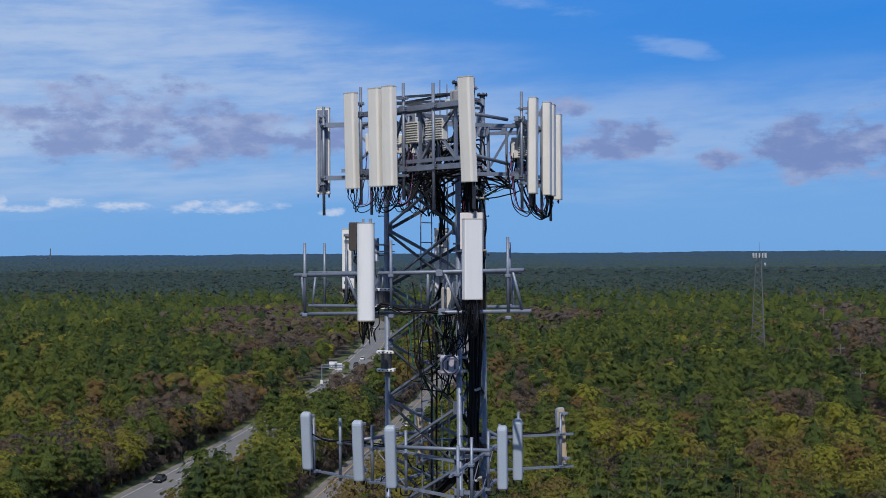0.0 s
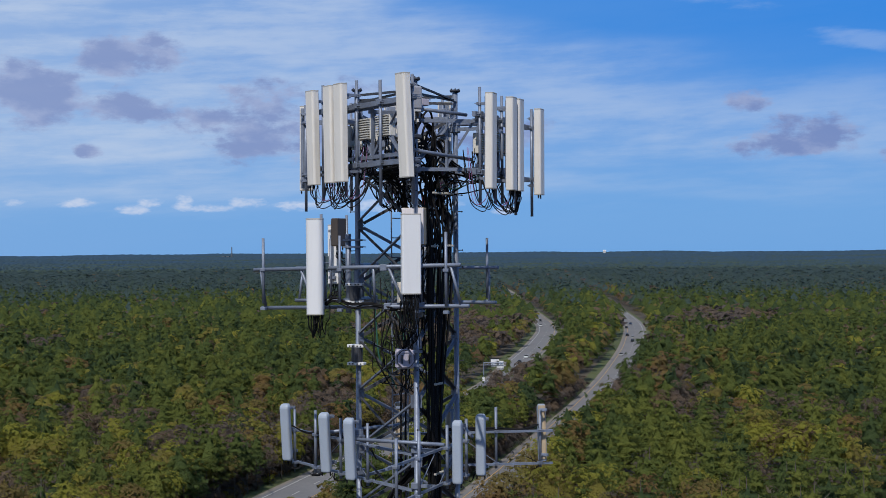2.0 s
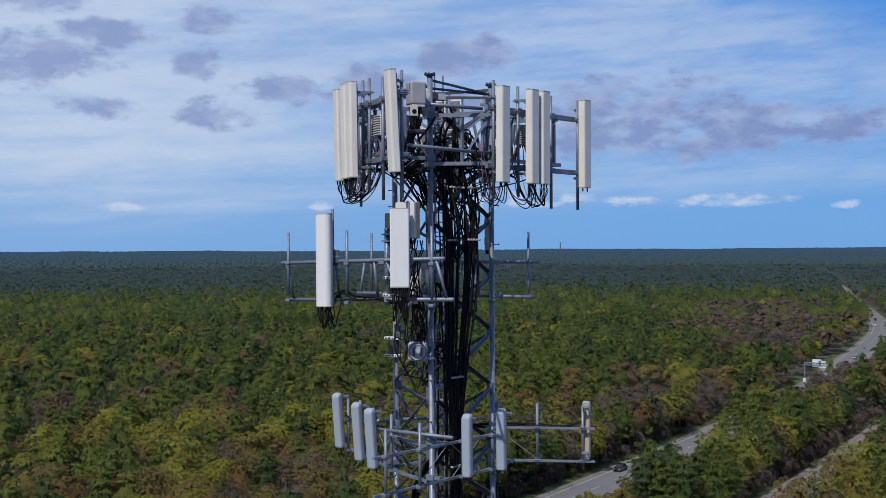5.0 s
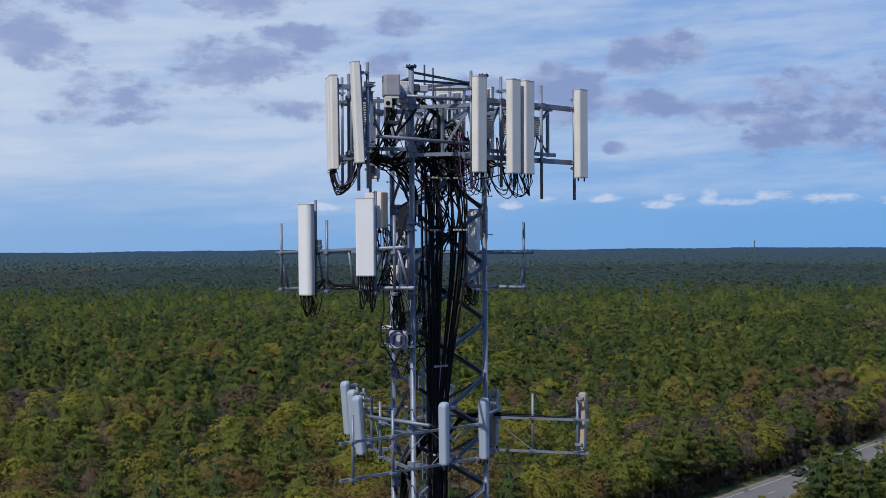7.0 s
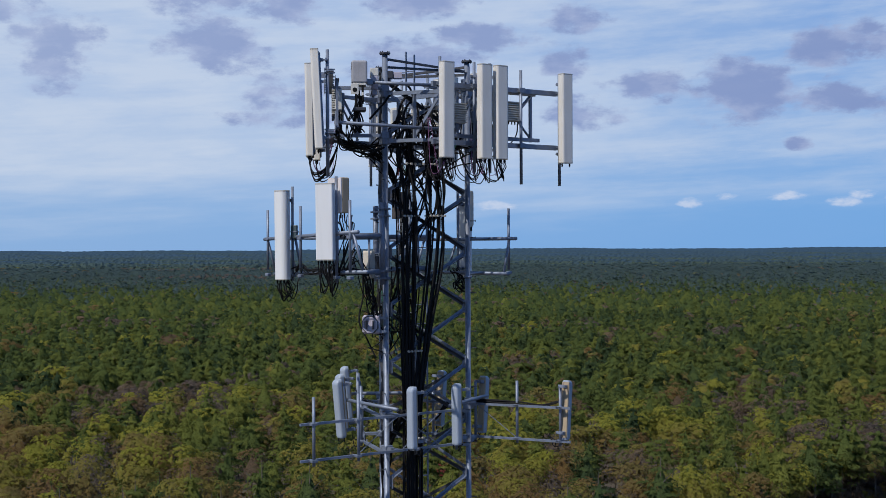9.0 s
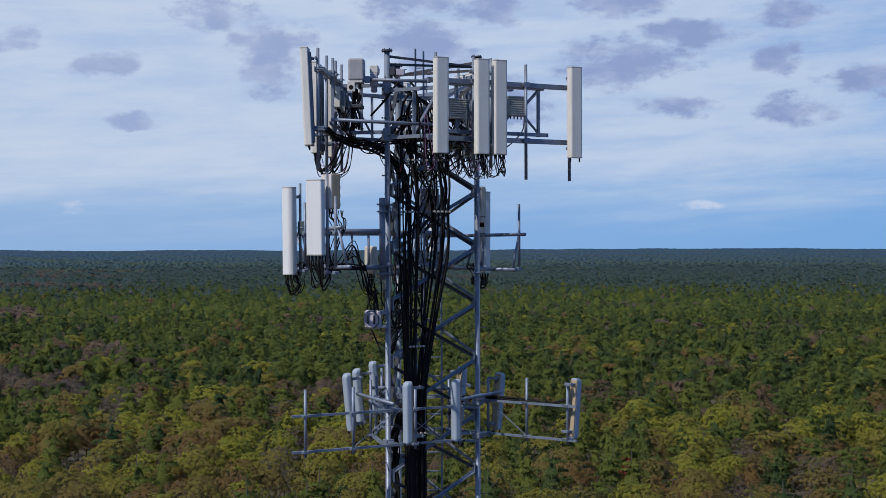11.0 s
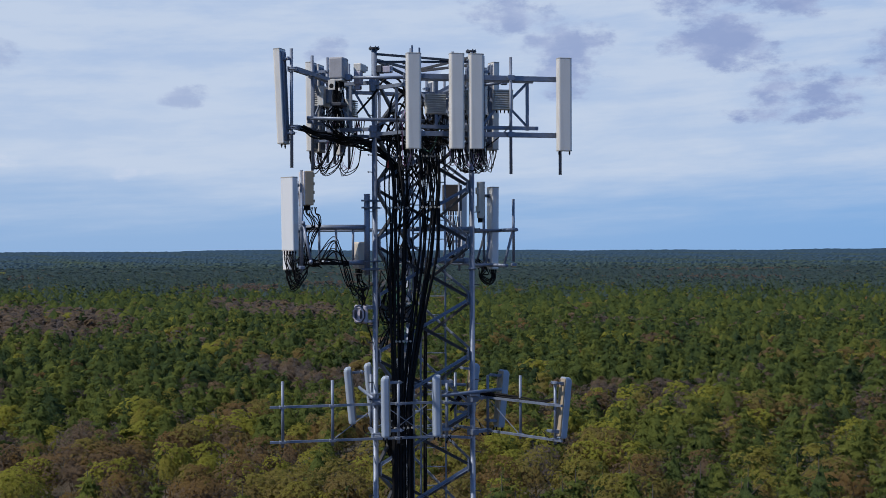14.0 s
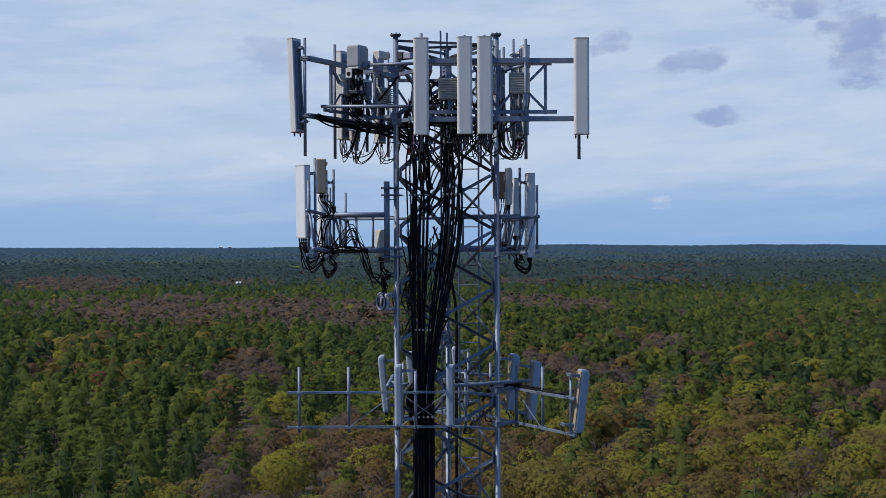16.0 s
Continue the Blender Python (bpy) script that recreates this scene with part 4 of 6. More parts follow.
for x, y, line, paint in ((-51.4, 563, EAST, "silver"), (-56.5, 682, EAST, "silver"), (-54.1, 653, EAST, "black"), (-61.1, 699, EAST, "black"), (-68.3, 770, EAST, "black"), (-69.5, 812, EAST, "dark blue"),
                          (-82.7, 884, EAST, "white"), (-99.8, 1007, EAST, "black"), (-104, 1040, EAST, "black"), (-43.2, 325, EAST, "white"), (-124.5, 784, WEST, "white"), (-133.9, 841, WEST, "black"),
                          (-145, 894, WEST, "black"), (-149.5, 905, WEST, "silver"), (-157, 937, WEST, "dark blue"), (-92.5, 544, WEST, "white"), (-90.5, 515, WEST, "black"), (-85.9, 238.7, WEST, "black")):
    i = min(range(len(line) - 1), key=lambda i: (line[i] - Vector((x, y))).length)
    d = line[i + 1] - line[i]
    turn = math.degrees(math.atan2(-d.x, d.y)) + (180 if line is WEST else 0)
    m = pose(x, y, 0.16, 0, 0, turn)
    if paint in used:
        copy_thing(models[paint], m)
    else:
        models[paint].matrix_basis = m
        used.add(paint)

sign = thing("highway_sign", pose(-88.8, 431, 0), "grey cantilever gantry with two sign panels seen from behind", "road sign")
SIGN_BACK = surface("bare aluminium sign back", (0.68, 0.69, 0.71), (0.58, 0.60, 0.62), 0.5, 0.2, 0.5)
bm = bmesh.new()
rod(bm, (0, 0, 0), (0, 0, 8.2), 0.28, 10, 0.2)
part("post", bm, GALV, sign)
for z in (7.1, 8.0):
    bm = bmesh.new()
    rod(bm, (0, 0, z), (7.4, 0, z), 0.12, 8)
    part("arm", bm, GALV, sign)
for i in range(6):
    bm = bmesh.new()
    rod(bm, (1.2 * i, 0, 7.1 if i % 2 else 8.0), (1.2 * (i + 1), 0, 8.0 if i % 2 else 7.1), 0.06, 6)
    part("arm_web", bm, GALV, sign)
for x, z, w, h in ((4.2, 7.9, 3.0, 2.6), (6.1, 7.4, 2.6, 2.5)):
    bm = bmesh.new()
    block(bm, (x, 0.25, z), (w, 0.12, h), 0.02, 1)
    part("sign_panel", bm, SIGN_BACK, sign, "bare metal sign back")
bm = bmesh.new()
block(bm, (0, -0.3, 1.8), (0.9, 0.5, 1.4), 0.05, 1)
part("control_box", bm, SIGN_BACK, sign, "small grey cabinet")

WOOD = surface("weathered pole wood", (0.20, 0.17, 0.15), (0.13, 0.11, 0.095), 0.85, 0, 2.0)
for x, y, h in ((92.9, 385.6, 11.5), (108.0, 488.2, 11.5), (146.9, 709, 11.0), (149.5, 735, 15.0), (156.7, 800.6, 15.0), (175, 930, 14.0)):
    pole = thing("utility_pole", pose(x, y, 0, 0, 0, -12), "weathered wooden utility pole with a crossarm and insulators", "utility pole", "utility poles")
    bm = bmesh.new()
    rod(bm, (0, 0, 0), (0, 0, h), 0.2, 8, 0.14)
    part("shaft", bm, WOOD, pole)
    bm = bmesh.new()
    bar(bm, (-1.7, 0.1, h - 1.6), (1.7, 0.1, h - 1.6), 0.16, 0.2)
    part("crossarm", bm, WOOD, pole)
    for dx in (-1.5, -0.7, 0.7, 1.5):
        bm = bmesh.new()
        rod(bm, (dx, 0.1, h - 1.5), (dx, 0.1, h - 1.15), 0.09, 6)
        part("insulator", bm, CAP, pole, "grey insulator")

# the other mast, half a kilometre off
DULL = surface("dull weathered steel", (0.11, 0.118, 0.13), (0.075, 0.08, 0.09), 0.7, 0.2, 2.0)
PALE = surface("faded grey-white plastic", (0.42, 0.43, 0.45), (0.32, 0.33, 0.35), 0.6, 0.0, 2.0)
mast = thing("far_mast", pose(79.1, 503.7, 0, 0, 0, 20), "distant grey lattice mast with a crown of white antennas", "mast")
mast_legs = [Vector((math.cos(radians(a)), math.sin(radians(a)), 0)) for a in (30, 150, 270)]
for d in mast_legs:
    bm = bmesh.new()
    rod(bm, d * 4.2, d * 1.25 + Vector((0, 0, 47.2)), 0.20, 8)
    part("leg", bm, DULL, mast)
for i in range(16):
    z0, z1 = 2.9 * i, 2.9 * (i + 1)
    for k in range(3):
        a, b = mast_legs[k], mast_legs[(k + 1) % 3]
        r0, r1 = 4.2 - 2.95 * z0 / 47.2, 4.2 - 2.95 * z1 / 47.2
        bm = bmesh.new()
        rod(bm, a * r0 + Vector((0, 0, z0)), b * r1 + Vector((0, 0, z1)), 0.10, 6)
        rod(bm, b * r0 + Vector((0, 0, z0)), a * r1 + Vector((0, 0, z1)), 0.10, 6)
        part("brace", bm, DULL, mast)
for i in range(12):
    a = radians(30 * i)
    bm = bmesh.new()
    block(bm, (2.6 * math.cos(a), 2.6 * math.sin(a), 46.8), (0.4, 0.4, 2.0), 0.05, 1)
    part("panel", bm, PALE, mast, "white antenna panel")
bm = bmesh.new()
for i in range(12):
    a, b = radians(30 * i), radians(30 * i + 30)
    rod(bm, (2.4 * math.cos(a), 2.4 * math.sin(a), 46.5), (2.4 * math.cos(b), 2.4 * math.sin(b), 46.5), 0.08, 6)
part("ring", bm, DULL, mast)
bm = bmesh.new()
rod(bm, (0, 0, 46), (0, 0, 52), 0.06, 6)
part("rod", bm, DULL, mast)
bm = bmesh.new()
rod(bm, (1.6, -1.3, 43.2), (1.8, -1.6, 43.2), 0.65, 16)
part("dish", bm, PALE, mast, "white microwave dish")

# a stack and plant on the horizon
plant = thing("power_plant", pose(-1766, 4138, 32), "pale plant buildings with one tall stack far off", "building")
bm = bmesh.new()
rod(bm, (0, 0, 0), (0, 0, 38), 2.2, 12, 1.6)
part("stack", bm, DULL, plant)
for x, w, h in ((-30, 10, 5), (-14, 9, 5)):
    bm = bmesh.new()
    block(bm, (x, 0, h / 2), (w, 12, h), 0.3, 1)
    part("hall", bm, DULL, plant)



# ---- the lattice tower ----
BAY, FOOT_Z, TOP_Z = 1.135, 0.0, 52.20
JOINTS = [43.78 + BAY * k for k in range(-38, 8)]
tower = thing("lattice_tower", Matrix(), "grey galvanised three-legged lattice tower with crossed angle braces", "tower")
for k, (x, y) in LEGS.items():
    bm = bmesh.new()
    rod(bm, (x, y, FOOT_Z), (x, y, TOP_Z), 0.055, 14)
    for z in JOINTS[2::5]:
        rod(bm, (x, y, z - 0.55), (x, y, z - 0.51), 0.085, 14)
    leg = part("leg", bm, GALV, tower, smooth=True)
    bm = bmesh.new()
    rod(bm, (x, y, TOP_Z), (x, y, TOP_Z + 0.03), 0.11, 14)
    for a in range(6):
        rod(bm, (x + 0.085 * math.cos(a), y + 0.085 * math.sin(a), TOP_Z - 0.02), (x + 0.085 * math.cos(a), y + 0.085 * math.sin(a), TOP_Z + 0.055), 0.012, 6)
    part("flange_plate", bm, DARK_STEEL, leg, "bolted top flange")
    out = Vector((x - CX, y - CY, 0)).normalized()
    for i, z in enumerate(JOINTS):
        for dz in (0.28, 0.62):
            if 41.0 < z + dz < 51.9:
                a = Vector((x, y, z + dz)) + out * 0.05
                bm = bmesh.new()
                rod(bm, a, a + out * 0.11, 0.009, 6)
                rod(bm, a + out * 0.105, a + out * 0.12, 0.018, 6)
                part("step_bolt", bm, DARK_STEEL, leg)

faces = [("1", "2"), ("2", "3"), ("3", "1")]
for a, b in faces:
    pa, pb = Vector((*LEGS[a], 0)), Vector((*LEGS[b], 0))
    d = (pb - pa).normalized()
    norm = Vector((d.y, -d.x, 0))
    if norm.dot(pa - Vector((CX, CY, 0))) < 0:
        norm = -norm
    in_a, in_b = pa + d * 0.10, pb - d * 0.10
    low = bmesh.new()
    for z0, z1 in zip(JOINTS, JOINTS[1:]):
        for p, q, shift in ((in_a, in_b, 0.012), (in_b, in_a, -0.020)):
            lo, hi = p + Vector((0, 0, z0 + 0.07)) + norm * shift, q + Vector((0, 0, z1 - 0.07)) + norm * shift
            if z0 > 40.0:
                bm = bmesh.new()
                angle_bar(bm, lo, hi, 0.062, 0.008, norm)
                # inner brace of each cross gets the dark steel: shade by material
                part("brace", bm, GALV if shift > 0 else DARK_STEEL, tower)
            else:
                angle_bar(low, lo, hi, 0.062, 0.008, norm)
    tagged(part("lower_braces", low, GALV, tower, "crossed braces of the shaft below"), kind="stuff")
    for z in JOINTS:
        if z > 40.0:
            for p, way in ((pa, d), (pb, -d)):
                bm = bmesh.new()
                bar(bm, p + way * 0.04 + Vector((0, 0, z - 0.13)), p + way * 0.04 + Vector((0, 0, z + 0.13)), 0.012, 0.012)
                block(bm, (0, 0, 0), (0.012, 0.13, 0.25), 0.0, 1, basis(p + way * 0.10 + Vector((0, 0, z)), p + way * 0.10 + Vector((0, 0, z + 1)), norm)[0])
                bmesh.ops.remove_doubles(bm, verts=bm.verts, dist=0.0001)
                for dz in (-0.08, 0.0, 0.08):
                    c = p + way * 0.11 + Vector((0, 0, z + dz))
                    rod(bm, c - norm * 0.02, c + norm * 0.03, 0.012, 6)
                part("gusset_plate", bm, GALV, tower)
    for z in (52.08, 51.92):
        bm = bmesh.new()
        angle_bar(bm, pa + Vector((0, 0, z)), pb + Vector((0, 0, z - (0.10 if z > 52 else -0.06))), 0.05, 0.007, norm)
        part("top_tie", bm, DARK_STEEL, tower)

ladder = thing("climbing_ladder", Matrix(), "narrow grey steel ladder inside the tower shaft", "ladder")
for x, y, top in ((-0.98, 0.42, 50.2), (-0.80, 0.80, 50.2), (-0.53, -0.03, 52.40), (-0.40, 0.08, 52.34)):
    bm = bmesh.new()
    bar(bm, (x, y, 0), (x, y, top), 0.035, 0.02)
    part("rail", bm, GALV, ladder)
for i in range(26):
    z = 40.0 + 0.40 * i
    bm = bmesh.new()
    bar(bm, (-0.98, 0.42, z), (-0.80, 0.80, z), 0.04, 0.02)
    part("rung", bm, GALV, ladder)
for i in range(21):
    z = 46.2 + 0.29 * i
    bm = bmesh.new()
    rod(bm, (-0.53, -0.03, z), (-0.40, 0.08, z), 0.011, 6)
    part("rung", bm, GALV, ladder)


# ---- antennas ----
def round_outline(d, w, r, k=4, front=0.0):
    """A rounded rectangle, d deep (x) and w wide (y); front: how far the front bows out."""
    pts = []
    for cx, cy, a0, rr in ((d / 2 - r, w / 2 - r, 0, r), (-d / 2 + r * 0.4, w / 2 - r * 0.4, 90, r * 0.4), (-d / 2 + r * 0.4, -w / 2 + r * 0.4, 180, r * 0.4), (d / 2 - r, -w / 2 + r, 270, r)):
        for i in range(k + 1):
            a = radians(a0 + 90 * i / k)
            pts.append((cx + rr * math.cos(a), cy + rr * math.sin(a)))
    if front:
        pts.insert(len(pts), (d / 2 + front, 0.0))
    return pts


def antenna(m, h, w, d, mat, name, label, group, ports=6, reach=0.17, r=0.045, cap=CAP, front=0.0, back=None, crown=0.0):
    """A panel antenna, base at the origin, looking along x, held by two clamps on the pipe behind it."""
    ob = thing(name, m, label, "antenna", group)
    bm = bmesh.new()
    line = round_outline(d, w, r, 6, front)
    if crown:
        profile_up(bm, line, [(0.0, 0.80, -0.01), (0.02, 0.94, 0), (0.05, 1, 0), (h - 0.09, 1, 0), (h - 0.05, 0.97, -0.01), (h - 0.015, 0.82, -0.03), (h, 0.6, -0.04)])
    else:
        profile_up(bm, line, [(0.02, 1, 0), (h - 0.02, 1, 0)])
    body = part("radome", bm, mat, ob, smooth=False)
    if not crown:
        for z0, z1, nm in ((h - 0.022, h, "top_cap"), (0.0, 0.022, "bottom_cap")):
            bm = bmesh.new()
            profile_up(bm, line, [(z0, 1.02, 0), (z1 - 0.004, 1.02, 0), (z1, 0.97, 0)])
            part(nm, bm, cap, body, "grey plastic end cap")
    if back:
        bm = bmesh.new()
        block(bm, (-d / 2 - 0.006, 0, h / 2), (0.016, w * (0.90 if crown else 0.8), h * 0.94), 0.004, 1)
        for y in (-0.24, 0.24):
            block(bm, (-d / 2 - 0.02, w * y * (1.5 if crown else 1.0), h / 2), (0.022, w * 0.12, h * 0.92), 0.004, 1)
        part("back_tray", bm, back, ob, "ribbed back tray")
    for i in range(ports):
        y = (i - (ports - 1) / 2) * w * 0.8 / max(ports - 1, 1)
        bm = bmesh.new()
        rod(bm, (0.015 * (-1) ** i, y, 0.004), (0.015 * (-1) ** i, y, -0.075), 0.013, 8)
        rod(bm, (0.015 * (-1) ** i, y, -0.02), (0.015 * (-1) ** i, y, -0.05), 0.018, 8)
        part("connector", bm, BLACK, ob if crown else body, "black connector")
    for z in (h * 0.11, h * 0.89):
        bm = bmesh.new()
        block(bm, (-d / 2 - 0.02, 0, z), (0.04, w * 0.5, 0.07), 0.006, 1)
        bar(bm, (-d / 2 - 0.02, 0.035, z), (-d / 2 - reach, 0.035, z), 0.05, 0.012, (0, 1, 0))
        bar(bm, (-d / 2 - 0.02, -0.035, z), (-d / 2 - reach, -0.035, z), 0.05, 0.012, (0, 1, 0))
        block(bm, (-d / 2 - reach - 0.045, 0, z), (0.03, 0.15, 0.06), 0.004, 1)
        clamp = part("clamp", bm, GALV, ob, "galvanised pipe clamp")
        for y in (0.055, -0.055):
            bm = bmesh.new()
            rod(bm, (-d / 2 - reach + 0.02, y, z), (-d / 2 - reach - 0.10, y, z), 0.008, 6)
            part("bolt", bm, GALV, clamp)
    return ob


def radio(m, w, h, d, mat, name, label, group, fins=9):
    """A finned radio unit, centre at the origin, back to x."""
    ob = thing(name, m, label, "radio unit", group)
    bm = bmesh.new()
    block(bm, (0, 0, 0), (d * 0.6, w, h), 0.012, 2)
    part("housing", bm, mat, ob)
    for i in range(fins):
        z = -h / 2 + h * (i + 0.5) / fins
        bm = bmesh.new()
        block(bm, (d * 0.42, 0, z), (d * 0.3, w * 0.94, h / fins * 0.42), 0.0)
        part("cooling_fin", bm, mat, ob)
    for i in range(4):
        y = (i - 1.5) * w * 0.2
        bm = bmesh.new()
        rod(bm, (0, y, -h / 2 + 0.004), (0, y, -h / 2 - 0.06), 0.014, 8)
        part("connector", bm, BLACK, ob, "black connector")
    bm = bmesh.new()
    block(bm, (-d * 0.42, 0, 0), (d * 0.24, w * 0.4, h * 0.7), 0.006, 1)
    part("mount_plate", bm, GALV, ob, "steel mounting plate")
    return ob


def cable_set(m, label, runs, group=""):
    """A set of cables, one part each: runs of (points, radius, material)."""
    ob = thing("cable_set", m, label, "cables", group)
    for pts, r, mat in runs:
        bm = bmesh.new()
        hose(bm, pts, r, 6, 6)
        part("cable", bm, mat, ob, smooth=True)
    return ob


# ---- top level: three pinwheel sectors ----
def top_sector(k):
    up = RAISE[k]
    zu, zl = 51.54 + up, 50.43 + up
    f = thing("sector_frame", upper(k), "galvanised antenna frame with two square beams and a truss arm", "mount frame", "upper antenna frames")
    for z in (zu, zl):
        bm = bmesh.new()
        bar(bm, (1.64, -0.62, z), (1.64, 2.50, z), 0.075, 0.095, (0, 0, 1))
        part("beam", bm, GALV, f)
    for s, z0, z1, r in ((-0.48, 49.80, 52.06, 0.030), (0.34, 49.86, 52.02, 0.030), (0.72, 49.86, 52.02, 0.030), (1.51, 49.655, 51.945, 0.031), (2.52, 49.65, 51.935, 0.031)):
        bm = bmesh.new()
        rod(bm, (1.71, s, z0 + up), (1.71, s, z1 + up), r, 12)
        part("mount_pipe", bm, GALV, f, smooth=True)
        for z in (zu, zl):
            bm = bmesh.new()
            block(bm, (1.665, s, z), (0.14, 0.13, 0.02), 0.003, 1)
            for ds in (-0.055, 0.055):
                rod(bm, (1.57, s + ds, z + 0.03), (1.77, s + ds, z + 0.03), 0.008, 6)
                rod(bm, (1.57, s + ds, z - 0.03), (1.77, s + ds, z - 0.03), 0.008, 6)
            block(bm, (1.76, s, z), (0.014, 0.14, 0.10), 0.003, 1)
            part("pipe_clamp", bm, GALV, f)
    # the truss arm behind the beams
    for z in (zu - 0.07, zl + 0.11):
        for s0, s1, n0 in ((-0.35, 2.12 if z < 51 else 2.02, 1.56),):
            bm = bmesh.new()
            angle_bar(bm, (n0, s0, z), (n0, s1, z), 0.07, 0.008)
            part("truss_chord", bm, GALV, f)
    for s in (1.90, 0.98, 0.05):
        bm = bmesh.new()
        bar(bm, (1.53, s, zl + 0.1), (1.53, s, zu - 0.06), 0.055, 0.05)
        part("truss_post", bm, GALV, f)
    for s0, z0, s1, z1 in ((1.90, zu - 0.10, 1.55, zu - 0.45), (1.90, zl + 0.14, 1.50, zl + 0.55), (0.98, zl + 0.14, 1.35, zl + 0.6), (0.05, zl + 0.14, 0.5, zu - 0.1), (0.98, zl + 0.14, 0.5, zu - 0.1)):
        bm = bmesh.new()
        angle_bar(bm, (1.52, s0, z0), (1.52, s1, z1), 0.05, 0.007)
        part("truss_diagonal", bm, GALV, f)
    # arms back to the shaft
    for s, leg in zip((0.98, -0.30), HOLDS[k]):
        foot = upper(k).inverted() @ Vector((*LEGS[leg], 0))
        nl, sl = foot.x, foot.y
        for z in (zu - 0.12, zl + 0.06):
            bm = bmesh.new()
            bar(bm, (nl, sl, z), (1.60, s, z), 0.07, 0.07)
            part("arm", bm, GALV, f)
        bm = bmesh.new()
        bar(bm, ((1.60 + nl) / 2, (s + sl) / 2, zl + 0.08), ((1.60 + nl) / 2, (s + sl) / 2, zu - 0.12), 0.055, 0.05)
        part("arm_post", bm, GALV, f)
        bm = bmesh.new()
        angle_bar(bm, ((1.60 + nl) / 2, (s + sl) / 2, zl + 0.1), (1.52, s, zu - 0.15), 0.05, 0.007)
        part("arm_diagonal", bm, GALV, f)
        for z in (zu - 0.12, zl + 0.06):
            bm = bmesh.new()
            block(bm, (nl, sl, z), (0.16, 0.18, 0.14), 0.01, 1)
            part("leg_clamp", bm, GALV, f)
    # pipes that tie this frame to the next
    nxt = {"A": "B", "B": "C", "C": "A"}[k]
    inv = upper(k).inverted()
    for (n0, s0, z0), (n1, s1) in (((0.90, 1.60, 51.57), (1.42, -0.45)), ((1.50, 2.28, 50.73), (1.40, -0.15)))[:2 if k == "A" else 1]:
        bm = bmesh.new()
        end = inv @ place(nxt, n1, s1, z0 - 0.03)
        rod(bm, (n0, s0, z0), end, 0.034, 12)
        part("tie_pipe", bm, GALV, f, smooth=True)
        if z0 > 51.0:
            bm = bmesh.new()
            block(bm, (n0, s0, z0), (0.12, 0.12, 0.12), 0.01, 1)
            part("tie_clamp", bm, GALV, f)
    # antennas
    lean = {"A": (1.2, 0.8, 0.6, 2.6), "B": (0.6, 0.3, 0.3, 0.2), "C": (0.8, 0.8, 0.8, 1.0)}[k]
    for (n, s, ports), tilt in zip(((1.93, -0.48, 4), (2.05, 0.34, 6), (2.06, 0.72, 6), (1.87, 2.555, 2)), lean):
        antenna(upper(k, n, s, 50.105 + up) @ pose(0, 0, 0, 0, tilt), 1.83, 0.285, 0.15, WHITE, "panel_antenna", "tall off-white panel antenna with grey end caps on a pipe", "upper panel antennas", ports, n - 1.71 - 0.075, back=GALV)
    # radios on the frame
    for s, z in ((1.46, 51.13), (0.82, 51.11), (0.10, 51.02)):
        radio(upper(k, 1.50, s - 0.06, z + up, 180 if s == 0.10 and k != "B" else 0), 0.40, 0.40, 0.22, RRU, "radio_unit", "light grey finned radio unit with black connectors", "upper radio units")
    if k == "A":
        box = thing("radio_shroud", upper(k, 1.10, 1.62, 51.64 + up), "grey rounded shroud over a radio unit", "radio unit", "shrouded radios")
        bm = bmesh.new()
        block(bm, (0, 0, 0), (0.30, 0.32, 0.43), 0.035, 3)
        part("shroud", bm, SHROUD, box)
        for y in (-0.06, 0.08):
            bm = bmesh.new()
            block(bm, (0.151, y, 0.12), (0.012, 0.012, 0.13), 0.0)
            part("slot", bm, DARK_STEEL, box, "dark slot")
        bm = bmesh.new()
        block(bm, (0, 0, -0.235), (0.26, 0.29, 0.05), 0.01, 1)
        part("base", bm, RRU, box)
        bm = bmesh.new()
        block(bm, (0.09, 0.15, -0.33), (0.15, 0.02, 0.20), 0.006, 1)
        part("ear", bm, RRU, box, "grey side ear with a round hole")
        bm = bmesh.new()
        rod(bm, (0.09, 0.155, -0.35), (0.09, 0.164, -0.35), 0.045, 14)
        part("ear_hole", bm, BLACK, box, "dark round hole")
        for i in range(8):
            x, y = 0.06 * (-1) ** i, (i - 3.5) * 0.035
            bm = bmesh.new()
            rod(bm, (x, y, -0.25), (x * 1.1, y, -0.50 - 0.05 * (i % 3)), 0.019, 8)
            part("connector", bm, BLACK, box, "black connector boot")
            if i % 2:
                bm = bmesh.new()
                rod(bm, (x * 1.05, y, -0.36 - 0.03 * (i % 3)), (x * 1.06, y, -0.42 - 0.03 * (i % 3)), 0.022, 8)
                part("cable_tag", bm, WHITE, box, "white cable tag")
        bm = bmesh.new()
        block(bm, (0, 0.0, -0.71), (0.24, 0.34, 0.07), 0.01, 1)
        part("connector_plate", bm, DARK_STEEL, box, "dark plate holding the cable ends")
        runs = []
        for i in range(8):
            y = 1.62 + (i - 3.5) * 0.038
            runs.append(([(1.10 + jit(0.06), y, 51.20 + up), (1.10 + jit(0.09), y + jit(0.08), 51.0 + up), (1.12 + jit(0.10), y - 0.05 + jit(0.10), 50.72 + up), (1.10 + jit(0.1), y - 0.10 + jit(0.1), 50.50 + up)], 0.015, BLACK))
        cable_set(upper(k), "thick black cables dropping from the shrouded radio to the beam", runs, "radio cables")
        filt = thing("filter_unit", upper(k, 0.80, 1.24, 51.69 + up), "grey cast filter unit on a short bracket", "filter unit", "filter units")
        bm = bmesh.new()
